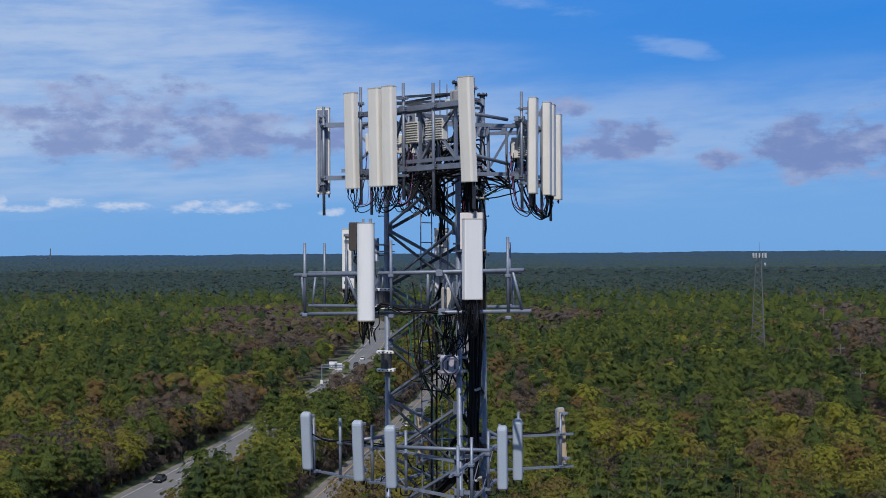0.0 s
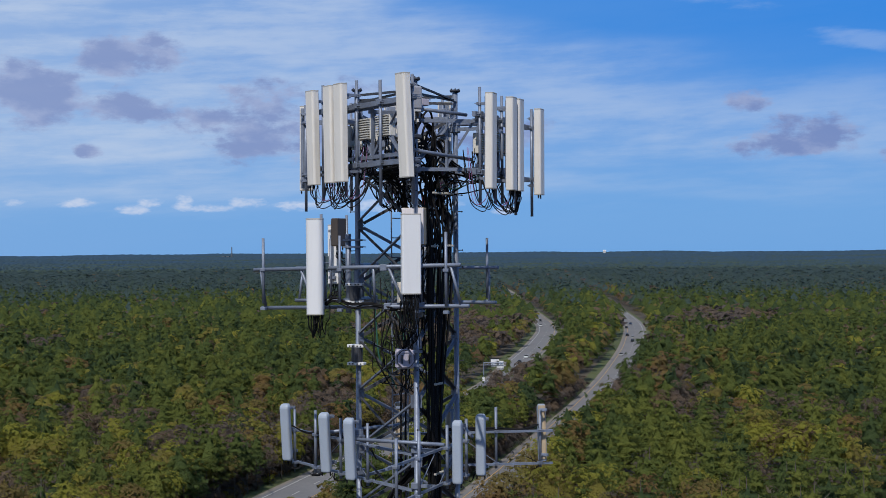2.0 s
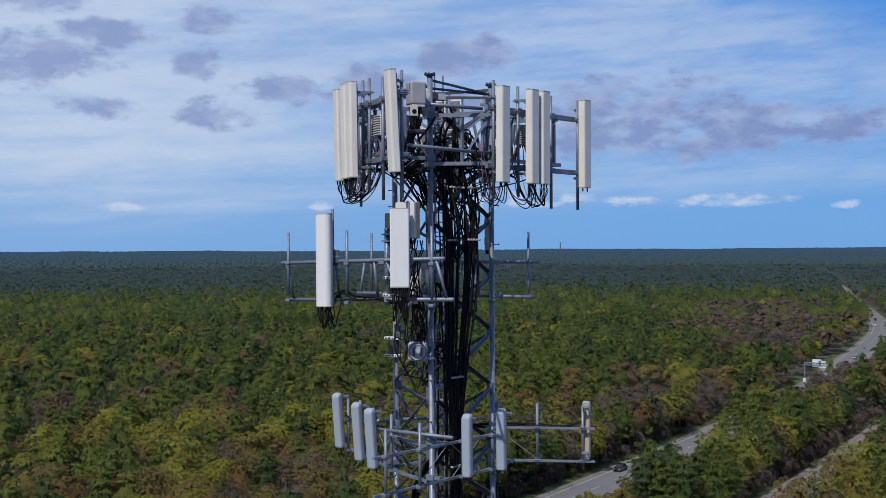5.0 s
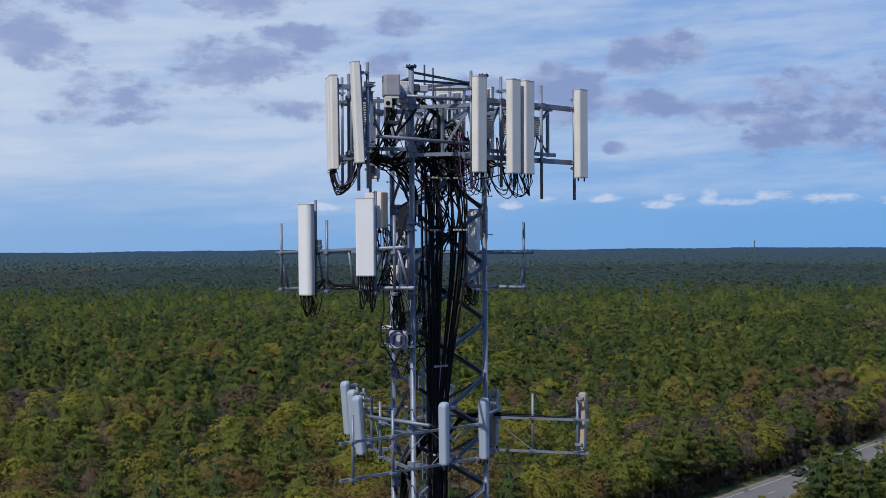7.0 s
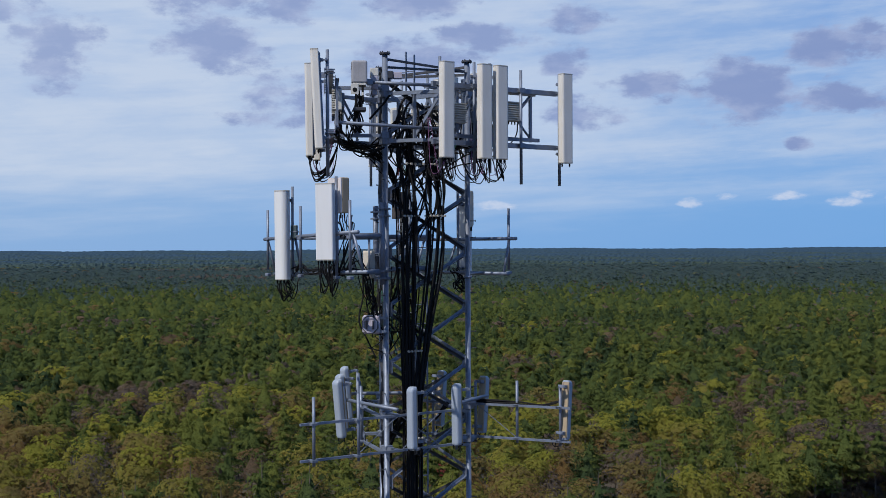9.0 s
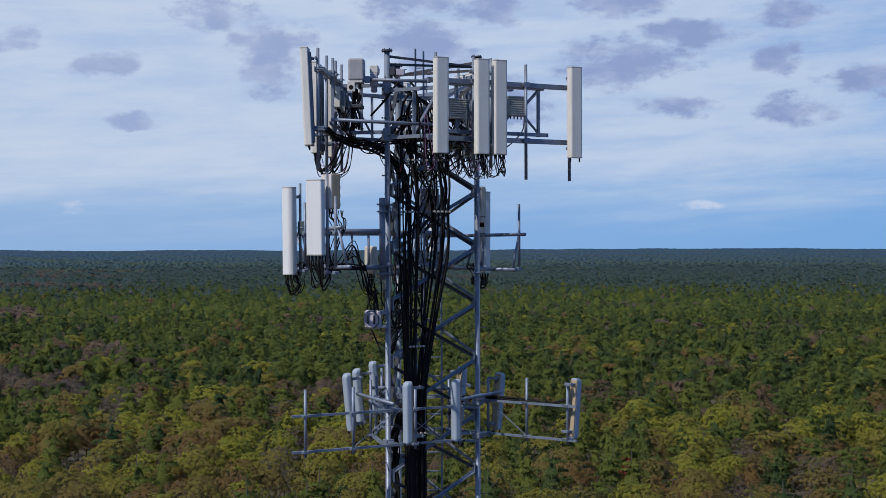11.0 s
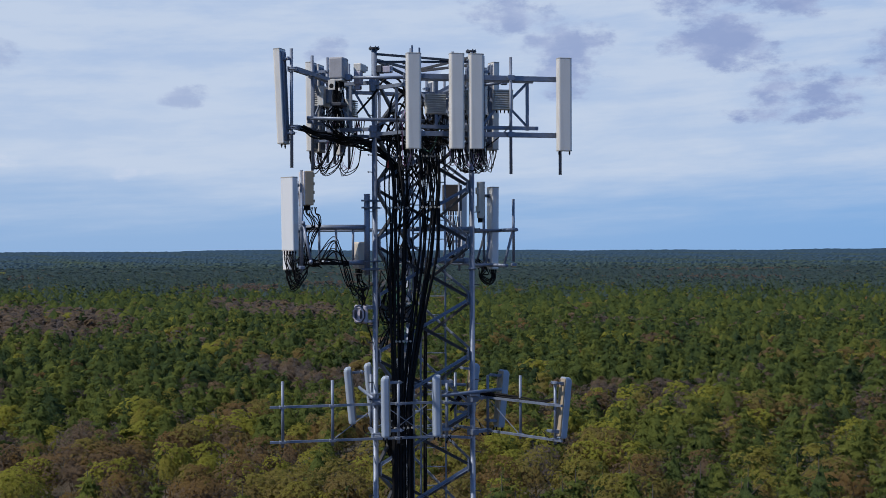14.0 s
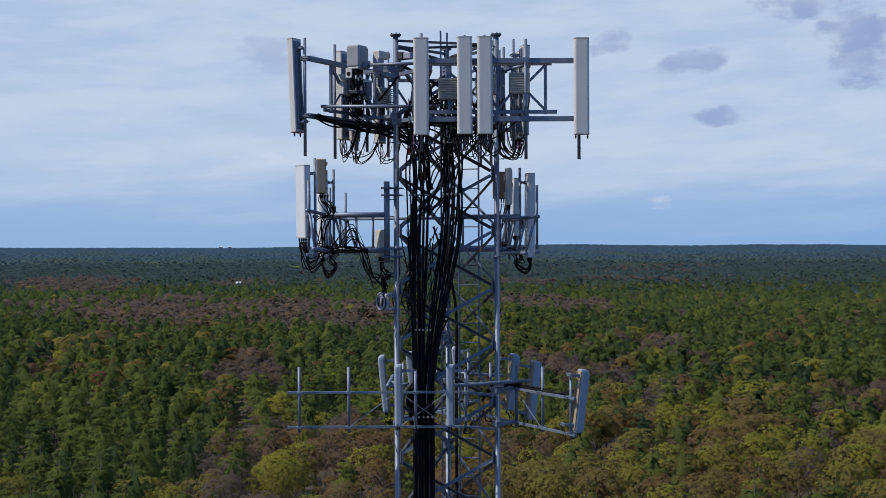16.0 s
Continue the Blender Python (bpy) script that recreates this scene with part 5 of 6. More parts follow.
        block(bm, (0, 0, 0), (0.16, 0.30, 0.16), 0.015, 2)
        block(bm, (0.0, -0.22, 0.02), (0.14, 0.12, 0.10), 0.01, 1)
        part("housing", bm, RRU, filt)
        bm = bmesh.new()
        block(bm, (0, 0.08, -0.21), (0.14, 0.17, 0.26), 0.012, 1)
        block(bm, (0, 0.08, -0.39), (0.11, 0.10, 0.12), 0.02, 1)
        part("lower_box", bm, VIOLET, filt)
        bm = bmesh.new()
        rod(bm, (-0.06, 0.08, -0.40), (0.062, 0.08, -0.40), 0.035, 12)
        part("port", bm, BLACK, filt, "dark round port")
        clamp = thing("leg_clamp", pose(-0.03, -0.82, 51.79, 0, 0, -40), "grey clamp block bolted round the tower leg", "clamp", "leg clamps")
        bm = bmesh.new()
        block(bm, (0, 0.07, 0), (0.15, 0.17, 0.13), 0.012, 1)
        part("block", bm, VIOLET, clamp)
        bm = bmesh.new()
        block(bm, (0, -0.10, 0.01), (0.19, 0.15, 0.15), 0.012, 1)
        part("jaw", bm, DARK_STEEL, clamp, "dark steel jaw")
        for z in (-0.04, 0.05):
            bm = bmesh.new()
            rod(bm, (0.06, -0.18, z), (0.06, 0.20, z), 0.010, 6)
            part("bolt", bm, GALV, clamp)
        runs = [([(-0.17, -1.35, 50.91), (-0.03, -1.06, 51.27), (0.06, -0.87, 51.56), (0.11, -0.66, 51.63), (0.12, -0.48, 51.46), (0.10, -0.42, 51.12), (0.05, -0.40, 50.50)], 0.022, BLACK),
                ([(-0.05, -0.72, 50.85), (-0.04, -0.66, 51.19), (0.01, -0.53, 51.39), (0.09, -0.42, 51.30), (0.11, -0.38, 50.90), (0.06, -0.36, 50.45)], 0.024, BLACK),
                ([(-0.01, -0.64, 50.80), (0.01, -0.58, 51.10), (0.06, -0.47, 51.28), (0.13, -0.36, 51.20), (0.14, -0.32, 50.80), (0.10, -0.30, 50.45)], 0.022, BLACK)]
        runs.append(([(0.0, -0.77, 49.97), (0.003, -0.77, 49.90), (0.004, -0.77, 49.82)], 0.024, RED))
        cable_set(Matrix(), "thick black cables arching over the top of the shaft", runs, "shaft cables")
    # cables: loops under the antennas, then a sagging bundle along the lower beam to the shaft
    for n, s, ports in ((1.93, -0.48, 4), (2.05, 0.34, 6), (2.06, 0.72, 6)):
        runs = []
        for i in range(ports):
            y = s + (i - (ports - 1) / 2) * 0.228 / max(ports - 1, 1)
            drop = random.uniform(0.20, 0.36)
            y2 = s + random.choice((-0.22, 0.20, 0.26)) + jit(0.05)
            runs.append(([(n, y, 50.03 + up), (n + jit(0.01), y + jit(0.01), 49.93 + up), (n - 0.10, (y + y2) / 2, 49.98 + up - drop), (n - 0.34, y2, 50.02 + up - drop * 0.55), (1.50, y2 + jit(0.06), 50.36 + up), (1.46, y2 + jit(0.1), 50.85 + up)], 0.0095, BLACK))
        for i in range(2):
            runs.append(([(n - 0.05, s + jit(0.1), 50.06 + up), (n - 0.12, s + jit(0.12), 49.86 + up), (n - 0.32, s + jit(0.2), 49.90 + up), (1.50, s + jit(0.25), 50.9 + up)], 0.005, PURPLE_WIRE))
        cable_set(upper(k), "black jumper cables looping below a panel antenna", runs, "jumper cables")
    runs = []
    for i in range(7 if k == "A" else 0):
        z = zl - 0.06 + jit(0.07)
        runs.append(([(1.56 + jit(0.05), 2.36 + jit(0.06), z + 0.05), (1.50 + jit(0.04), 1.9, z - 0.03 + jit(0.03)), (1.45 + jit(0.05), 1.3, z - 0.05 + jit(0.05)), (1.25 + jit(0.08), 0.95 + jit(0.1), z - 0.10), (0.85 + jit(0.08), 0.75 + jit(0.12), z - 0.22 + jit(0.08)), (0.45 + jit(0.1), 0.45 + jit(0.15), z - 0.55), (0.30 + jit(0.1), 0.25 + jit(0.1), z - 1.3)], random.choice((0.012, 0.016, 0.019)), BLACK))
    for i in range(9):
        s = random.uniform(-0.5, 1.6)
        runs.append(([(1.46 + jit(0.05), s, 50.92 + up + jit(0.1)), (1.44 + jit(0.08), s + jit(0.1), 50.62 + up), (1.32 + jit(0.1), s * 0.8 + jit(0.2), 50.34 + up + jit(0.08)), (0.95 + jit(0.15), s * 0.55 + 0.1 + jit(0.15), 50.22 + up + jit(0.15)), (0.60 + jit(0.15), s * 0.3 + jit(0.2), 50.05 + up + jit(0.2)), (0.35 + jit(0.15), jit(0.35), 49.6 + up)], random.choice((0.007, 0.010, 0.013)), random.choice((BLACK, BLACK, BLACK, BLACK, GREEN_WIRE))))
    for i in range(6 if k == "A" else 0):
        s = 1.60 + (i - 2.5) * 0.05
        runs.append(([(1.10, s, 51.28 + up), (1.12 + jit(0.08), s + jit(0.06), 51.0 + up), (1.25 + jit(0.1), s + jit(0.15), 50.66 + up), (1.30 + jit(0.1), 1.2 + jit(0.2), 50.36 + up), (0.9, 0.8 + jit(0.2), 50.2 + up)], 0.010, BLACK))
    cable_set(upper(k), "tangle of black feeder cables along the lower beam", runs, "frame cables")


for k in SECTOR:
    top_sector(k)


# ---- middle level: two pipe frames on standoff arms ----
def pipe_frame(ends, posts, pole, leg, label, ties):
    f = thing("pipe_frame", Matrix(), label, "mount frame", "middle pipe frames")
    (ul, ur, ll, lr) = [Vector(e) for e in ends]
    for a, b in ((ul, ur), (ll, lr)):
        bm = bmesh.new()
        rod(bm, a, b, 0.036, 12)
        part("face_pipe", bm, GALV, f, smooth=True)
    for u, v in ((0.035, 0.02), (0.24, 0.28), (0.36, 0.33), (0.60, 0.57), (0.67, 0.71), (0.955, 0.965)):
        bm = bmesh.new()
        rod(bm, ul.lerp(ur, u), ll.lerp(lr, v), 0.027, 10)
        part("web_pipe", bm, GALV, f, smooth=True)
    for x, y, z0, z1 in posts:
        bm = bmesh.new()
        rod(bm, (x, y, z0), (x, y, z1), 0.028, 10)
        part("mount_pipe", bm, GALV, f, smooth=True)
        for z in (ul.z, ll.z):
            bm = bmesh.new()
            block(bm, (x, y, z), (0.10, 0.10, 0.06), 0.008, 1)
            part("pipe_clamp", bm, GALV, f)
    # the standing pole at the leg, clamps and two arms
    px, py = pole
    bm = bmesh.new()
    rod(bm, (px, py, 47.68), (px, py, 49.29), 0.058, 14)
    part("standing_pole", bm, GALV, f, smooth=True)
    for z in (49.16, 49.02, 47.95, 47.80):
        bm = bmesh.new()
        c, q = Vector((px, py, z)), Vector((*LEGS[leg], z))
        bar(bm, c + (c - q).normalized() * 0.09, q - (c - q).normalized() * 0.08, 0.15, 0.035)
        rod(bm, c + (c - q).normalized() * 0.10 + Vector((0.05, 0.05, 0)), q - (c - q).normalized() * 0.11 + Vector((0.05, 0.05, 0)), 0.01, 6)
        part("leg_clamp", bm, GALV, f)
    for z, a, b in ((48.63, ul, ur), (47.93, ll, lr)):
        t = max(0.0, min(1.0, (Vector((px, py, 0)) - Vector((a.x, a.y, 0))).dot((b - a).normalized()) / (b - a).length))
        q = a.lerp(b, t)
        bm = bmesh.new()
        rod(bm, (px, py, z), (q.x, q.y, z), 0.052, 14)
        part("standoff_arm", bm, GALV, f, smooth=True)
        bm = bmesh.new()
        block(bm, (q.x, q.y, z), (0.13, 0.12, 0.12), 0.012, 1)
        part("arm_clamp", bm, GALV, f)
        far_end = q
    for t in (0.25, 0.55, 0.85):
        q = Vector((px, py, 0)).lerp(Vector((far_end.x, far_end.y, 0)), t)
        bm = bmesh.new()
        rod(bm, (q.x, q.y, 47.93), (q.x, q.y, 48.63), 0.024, 10)
        part("arm_strut", bm, GALV, f, smooth=True)
    for a, b in ties:
        bm = bmesh.new()
        rod(bm, a, b, 0.03, 10)
        part("tie_pipe", bm, GALV, f, smooth=True)
    return f


pipe_frame([(-3.106, -1.693, 48.587), (1.203, -2.867, 48.683), (-3.035, -1.485, 47.852), (1.327, -2.761, 47.964)],
           [(-2.892, -1.772, 47.95, 49.19), (-1.209, -2.25, 48.0, 49.22), (-1.60, -2.14, 47.75, 49.62), (0.36, -2.66, 47.75, 49.72), (0.93, -2.82, 47.95, 49.26)],
           (0.03, -1.221), "2", "galvanised pipe frame on a standoff arm from the tower leg", [((-1.655, 0.285, 48.60), (-2.6, -1.72, 48.60))])
pipe_frame([(-3.608, 1.975, 48.572), (1.004, 1.605, 48.572), (-3.589, 1.862, 47.869), (0.998, 1.385, 47.854)],
           [(0.748, 1.658, 47.93, 49.197), (-3.246, 1.93, 47.89, 49.212), (-0.72, 1.66, 47.70, 49.62), (-2.38, 1.80, 47.70, 49.72), (-2.75, 1.80, 47.9, 49.2)],
           (-1.871, 0.323), "1", "galvanised pipe frame behind the tower with bare mounting posts", [((0.239, 0.962, 48.57), (0.20, 1.66, 48.57)), ((0.239, 0.962, 47.86), (0.20, 1.46, 47.86))])

antenna(pose(-1.649, -2.363, 47.771, 0, 0.6, -84), 1.768, 0.315, 0.20, CLEAN_WHITE, "panel_antenna", "tall pale grey panel antenna with a round-fronted radome", "middle panel antennas", 6, 0.06, 0.10, CAP)
antenna(pose(0.313, -2.88, 48.17, 0, 0.8, -62), 1.416, 0.345, 0.14, CLEAN_WHITE, "panel_antenna", "pale grey flat panel antenna before a beige box", "middle panel antennas", 8, 0.08, 0.03, CAP)
antenna(pose(-0.70, 1.86, 47.755, 0, 0.5, 88), 1.755, 0.315, 0.18, CLEAN_WHITE, "panel_antenna", "pale grey panel antenna facing away over the woods", "middle panel antennas", 6, 0.05, 0.08, CAP)
antenna(pose(-2.74, 2.02, 48.22, 0, 0.5, 92), 1.30, 0.26, 0.14, CLEAN_WHITE, "panel_antenna", "short pale panel antenna beside a brown box", "middle panel antennas", 6, 0.08, 0.03, CAP)


def enclosure(m, size, mat, name, label, doors, front=None):
    ob = thing(name, m, label, "equipment box")
    bm = bmesh.new()
    block(bm, (0, 0, 0), size, 0.018, 2)
    part("case", bm, mat, ob)
    bm = bmesh.new()
    block(bm, (size[0] / 2 + (0.012 if front else 0.006), 0, 0), (0.03 if front else 0.016, size[1] * (0.98 if front else 0.9), size[2] * (0.98 if front else 0.9)), 0.006, 1)
    part("lid", bm, front or mat, ob, "pale grey front" if front else "")
    for i in range(doors):
        bm = bmesh.new()
        block(bm, (-size[0] / 2 - 0.012, 0, -size[2] / 2 + size[2] * (i + 0.5) / doors), (0.03, size[1] * 0.8, size[2] / doors * 0.35), 0.004, 1)
        part("rib", bm, mat, ob)
    for i in range(6):
        bm = bmesh.new()
        rod(bm, (0.02 * (-1) ** i, (i - 2.5) * size[1] * 0.13, -size[2] / 2 + 0.004), (0.02 * (-1) ** i, (i - 2.5) * size[1] * 0.13, -size[2] / 2 - 0.09), 0.014, 8)
        part("connector", bm, BLACK, ob, "black connector boot")
    return ob


enclosure(pose(0.285, -2.53, 49.37, 0, 0, -92), (0.17, 0.41, 0.66), TAN, "equipment_box", "pale mauve-grey equipment box with a ribbed tan back behind an antenna", 4, MAUVE)
enclosure(pose(-2.50, 1.68, 49.345, 0, 0, 165), (0.17, 0.43, 0.60), BROWN, "equipment_box", "dark brown equipment box high on a pipe", 0)
enclosure(pose(-0.28, -1.29, 48.07, 0, 0, -62), (0.18, 0.19, 0.54), BEIGE, "equipment_box", "weathered beige box on the standing pole", 3)
enclosure(pose(0.02, 1.25, 49.20, 0, 0, 90), (0.12, 0.12, 0.75), BEIGE, "equipment_box", "slim weathered beige box inside the shaft", 2)

# clamped units on the legs
unit = thing("surge_box", pose(-0.24, -1.285, 46.89, 0, 0, -62), "mauve-grey square surge box with an octagonal lid", "surge box")
bm = bmesh.new()
block(bm, (-0.03, 0, 0), (0.10, 0.37, 0.37), 0.04, 1)
part("case", bm, VIOLET, unit)
bm = bmesh.new()
profile_up(bm, [(0.165 * math.cos(radians(22.5 + 45 * i)), 0.165 * math.sin(radians(22.5 + 45 * i))) for i in range(8)], [(0.0, 1.0, 0), (0.035, 1.0, 0), (0.035, 0.82, 0), (0.015, 0.78, 0)])
bmesh.ops.transform(bm, matrix=pose(0.018, 0, 0, 0, 90), verts=bm.verts)
part("lid", bm, VIOLET, unit, "raised octagonal lid")
for y in (-0.07, 0.07):
    bm = bmesh.new()
    block(bm, (0.055, y, 0), (0.03, 0.03, 0.17), 0.006, 1)
    part("latch", bm, DARK_STEEL, unit)
bm = bmesh.new()
for i in range(8):
    a, b = radians(22.5 + 45 * i), radians(67.5 + 45 * i)
    bar(bm, (0.036, 0.172 * math.cos(a), 0.172 * math.sin(a)), (0.036, 0.172 * math.cos(b), 0.172 * math.sin(b)), 0.02, 0.02)
part("lid_seam", bm, DARK_STEEL, unit, "dark octagonal seam")
for z in (-0.13, 0.13):
    bm = bmesh.new()
    bar(bm, (-0.06, 0.05, z), (-0.02, 0.34, z - 0.0), 0.05, 0.05)
    part("clamp", bm, GALV, unit)
for z in (-0.15, 0.15):
    bm = bmesh.new()
    block(bm, (-0.21, 0.02, z), (0.28, 0.27, 0.045), 0.008, 1)
    for y in (-0.07, 0.11):
        rod(bm, (-0.28, y, z - 0.04), (-0.28, y, z + 0.04), 0.016, 6)
    part("mounting_plate", bm, VIOLET, unit, "pale mauve mounting plate")
for x, y, z, turn in ((-1.665, 0.30, 46.83, -95), (-1.70, 0.30, 48.08, -95)):
    unit = thing("clamped_radio", pose(x, y, z, 0, 0, turn), "grey round-backed unit between two white clamp bars on a leg", "radio unit", "leg units")
    bm = bmesh.new()
    rod(bm, (0.06, 0, -0.15), (0.06, 0, 0.15), 0.115, 16)
    part("body", bm, DARK_STEEL, unit, "dark round body")
    for dz in (-0.18, 0.18):
        bm = bmesh.new()
        block(bm, (0.08, 0, dz), (0.16, 0.36, 0.06), 0.008, 1)
        part("clamp_bar", bm, CLEAN_WHITE, unit, "pale clamp bar")
        for y2 in (-0.12, -0.05, 0.05, 0.12):
            bm = bmesh.new()
            rod(bm, (0.15, y2, dz), (0.19, y2, dz), 0.014, 6)
            part("bolt", bm, DARK_STEEL, unit)


# ---- lower level: three long pipe racks with small antennas ----
SHIFTS = {("A", 2): (0.005, -0.09, 0.0), ("A", 3): (0.07, -0.063, 0.0), ("B", 3): (0.08, 0.02, 0.0), ("C", 0): (-0.25, -0.055, 0.06), ("C", 2): (-0.02, 0.01, 0.06), ("C", 3): (0.16, 0.10, 0.0)}


def low_sector(k, faces_at, which):
    f = thing("antenna_rack", sector(k), "grey two-rail rack with four upright pipes clamped to a tower leg", "mount frame", "lower antenna racks")
    for z in (45.135, 44.455):
        bm = bmesh.new()
        bar(bm, (0.97, -3.08 if k == "C" else -3.15, z), (0.97, 0.45 if k == "B" else 0.30, z), 0.05, 0.045)
        part("rail", bm, GALV, f)
        bm = bmesh.new()
        bar(bm, (0.60, -1.0, z), (0.97, -1.0, z), 0.10, 0.06)
        block(bm, (0.58, -1.0, z), (0.18, 0.18, 0.12), 0.01, 1)
        part("leg_bracket", bm, GALV, f)
        bm = bmesh.new()
        bar(bm, (0.62, 0.93, z - 0.1), (0.97, 0.22, z - 0.0), 0.07, 0.05)
        part("end_bracket", bm, GALV, f)
    stands = {"A": (-2.79, -1.94, -0.96, 0.02), "B": (-2.91, -1.94, -0.96, 0.02), "C": (-2.83, -1.89, -0.96, 0.02)}[k]
    poles = (-2.91, -1.94, -0.63, 0.35) if k == "B" else stands
    for i, s in enumerate(poles):
        bm = bmesh.new()
        rod(bm, (1.05, s, 44.36), (1.05, s, 45.64 if i not in which else 45.58), 0.030, 12)
        part("upright_pipe", bm, GALV, f, smooth=True)
        for z in (45.135, 44.455):
            bm = bmesh.new()
            block(bm, (1.02, s, z), (0.15, 0.12, 0.05), 0.006, 1)
            rod(bm, (0.92, s + 0.05, z + 0.02), (1.10, s + 0.05, z + 0.02), 0.008, 6)
            rod(bm, (0.92, s - 0.05, z + 0.02), (1.10, s - 0.05, z + 0.02), 0.008, 6)
            part("pipe_clamp", bm, GALV, f)
    bm = bmesh.new()
    rod(bm, (1.33, -0.02, 45.29), (0.40, 1.64, 45.29), 0.036, 12)
    part("tie_pipe", bm, GALV, f, smooth=True)
    bm = bmesh.new()
    block(bm, (0.62, 1.02, 45.25), (0.16, 0.20, 0.12), 0.01, 1)
    part("tie_clamp", bm, GALV, f)
    for a, b in (((1.0, -0.90, 45.10), (1.0, -0.04, 44.49)), ((1.0, -0.90, 44.49), (1.0, -0.04, 45.10)), ((0.98, -1.92, 44.47), (0.98, -1.05, 45.10))):
        bm = bmesh.new()
        rod(bm, a, b, 0.009, 6)
        part("stay_rod", bm, GALV, f)
    for i in which:
        s = stands[i]
        turn = faces_at + (jit(4) if i and k == "A" else 0)
        aim = {"A": turn * 0.5, "B": 0.0, "C": turn}[k]
        c = Vector((1.05, s, 44.53)) + Vector((math.cos(radians(aim)), math.sin(radians(aim)), 0)) * (0.22 if k == "A" and i == 0 else 0.35)
        out, along, drop = SHIFTS.get((k, i), (0.0, 0.0, 0.0))
        antenna(sector(k, c.x + out, c.y + along, 44.53 - drop, turn) @ pose(0, 0, 0, 0, {"A": 5.5, "B": 0.6, "C": 8.0}[k]), 1.20, {"A": 0.21, "B": 0.19, "C": 0.17}[k], 0.19 if k == "C" else 0.125, BLUE_GREY, "small_antenna", "small blue-grey rounded antenna tilted down on a pipe", "lower antennas", 2, 0.20, 0.045, CAP, 0.0, TAN, 1.0)
    runs = []
    for i in range({"A": 4, "B": 0, "C": 7}[k]):
        h = 45.17 + jit(0.03)
        runs.append(([(1.12, -2.78 + jit(0.05), 45.25), (1.05, -2.4, h - 0.02), (1.03 + jit(0.02), -1.95, h + jit(0.02)), (1.02 + jit(0.03), -1.4, h + 0.03 + jit(0.03)), (0.95 + jit(0.04), -0.9, h + 0.02 + jit(0.04)), (0.80, -0.45, h - 0.02 + jit(0.05)), (0.70, -0.2, h - 0.35)], 0.017 if k == "C" else 0.010, BLACK))
    for i in which:
        s = poles[i]
        for _ in range(2):
            runs.append(([(1.22, s + jit(0.05), 44.50), (1.18, s + jit(0.05), 44.36), (1.02, s + 0.08 + jit(0.05), 44.34), (0.97, s + 0.12 + jit(0.05), 44.47), (0.98, s + 0.25 + jit(0.1), 44.6)], 0.009, BLACK))
    cable_set(sector(k), "black cables tied along the upper rail of the rack", runs, "rack cables")


low_sector("A", 30.0, (0, 2, 3))
low_sector("B", -86.0, (2, 3))
low_sector("C", -2.0, (0, 2, 3))

# ---- feeder cables down the tower face ----
runs = []
for i in range(24):
    f = i / 23.0
    left = f < 0.52
    g = f / 0.52 if left else (f - 0.52) / 0.48
    sb, nb = -0.67 + 0.39 * f + jit(0.01), 0.74 + jit(0.07)
    sm, nm = (-0.76 + 0.40 * g if left else -0.15 + 0.42 * g) + jit(0.015), 0.73 + jit(0.10)
    s49 = sm + jit(0.05) + (0.02 if left else 0.05)
    top = random.choice(("A", "B", "C"))
    e = sector("B").inverted() @ place(top, random.uniform(0.7, 1.3), random.uniform(0.0, 1.4), 50.35 + jit(0.15))
    mid_n, mid_s = 0.62 + jit(0.12), sm + jit(0.10)
    crest = 50.35 + random.uniform(0.0, 0.9)
    runs.append(([(nb, sb, 0.5), (nb, sb, 20.0), (nb, sb, 40.0), (nb, sb, 44.0), (nb, sb + jit(0.01), 45.3), (nb * 0.5 + nm * 0.5, sb * 0.55 + sm * 0.45 + jit(0.02), 46.7), (nm, sm, 48.1), (nm + jit(0.04), s49, 49.0), (nm - 0.05 + jit(0.06), s49 + jit(0.07), 49.6), (mid_n, mid_s, crest - 0.25), (mid_n * 0.75 + e.x * 0.25, mid_s * 0.75 + e.y * 0.25, crest), (mid_n * 0.4 + e.x * 0.6, mid_s * 0.4 + e.y * 0.6, crest * 0.5 + 25.2), tuple(e)], random.choice((0.016, 0.020, 0.024)), BLACK))
for i in range(8):
    a = radians(i * 45 + jit(10))
    x, y = 0.15 + 0.5 * math.cos(a), -0.1 + 0.45 * math.sin(a)
    runs.append(([(0.66 + jit(0.05), -0.35 + 0.35 * jit(1), 48.6), (0.62 + jit(0.1), -0.2 + jit(0.4), 49.4 + jit(0.2)), (x, y, 50.2 + jit(0.2)), (x * 0.7 + jit(0.1), y + jit(0.15), 50.9 + jit(0.2)), (x + jit(0.2), y * 0.5 + jit(0.2), 51.2 + jit(0.15)), (x + 0.25, y + jit(0.2), 50.7)], random.choice((0.014, 0.018)), BLACK))
cable_set(sector("B"), "thick black feeder cables strapped down the tower face", runs)
for z, s0, s1 in ((49.02, -0.76, -0.34), (49.03, -0.12, 0.30), (50.05, -0.7, -0.2), (50.06, -0.1, 0.3), (44.62, -0.70, -0.26), (46.35, -0.66, -0.30)):
    rack = thing("cable_hanger", sector("B"), "small steel hanger bar with pale cable blocks", "cable hanger", "cable hangers")
    bm = bmesh.new()
    bar(bm, (0.66, s0, z), (0.66, s1, z), 0.03, 0.03)
    part("hanger_bar", bm, GALV, rack)
    for i in range(5):
        s = s0 + (s1 - s0) * (i + 0.5) / 5
        bm = bmesh.new()
        rod(bm, (0.79, s, z), (0.84, s, z), 0.022, 8)
        part("cable_block", bm, CAP, rack, "pale plastic cable block")

# wires inside the shaft, and the cables of the boxes on the front frame
runs = []
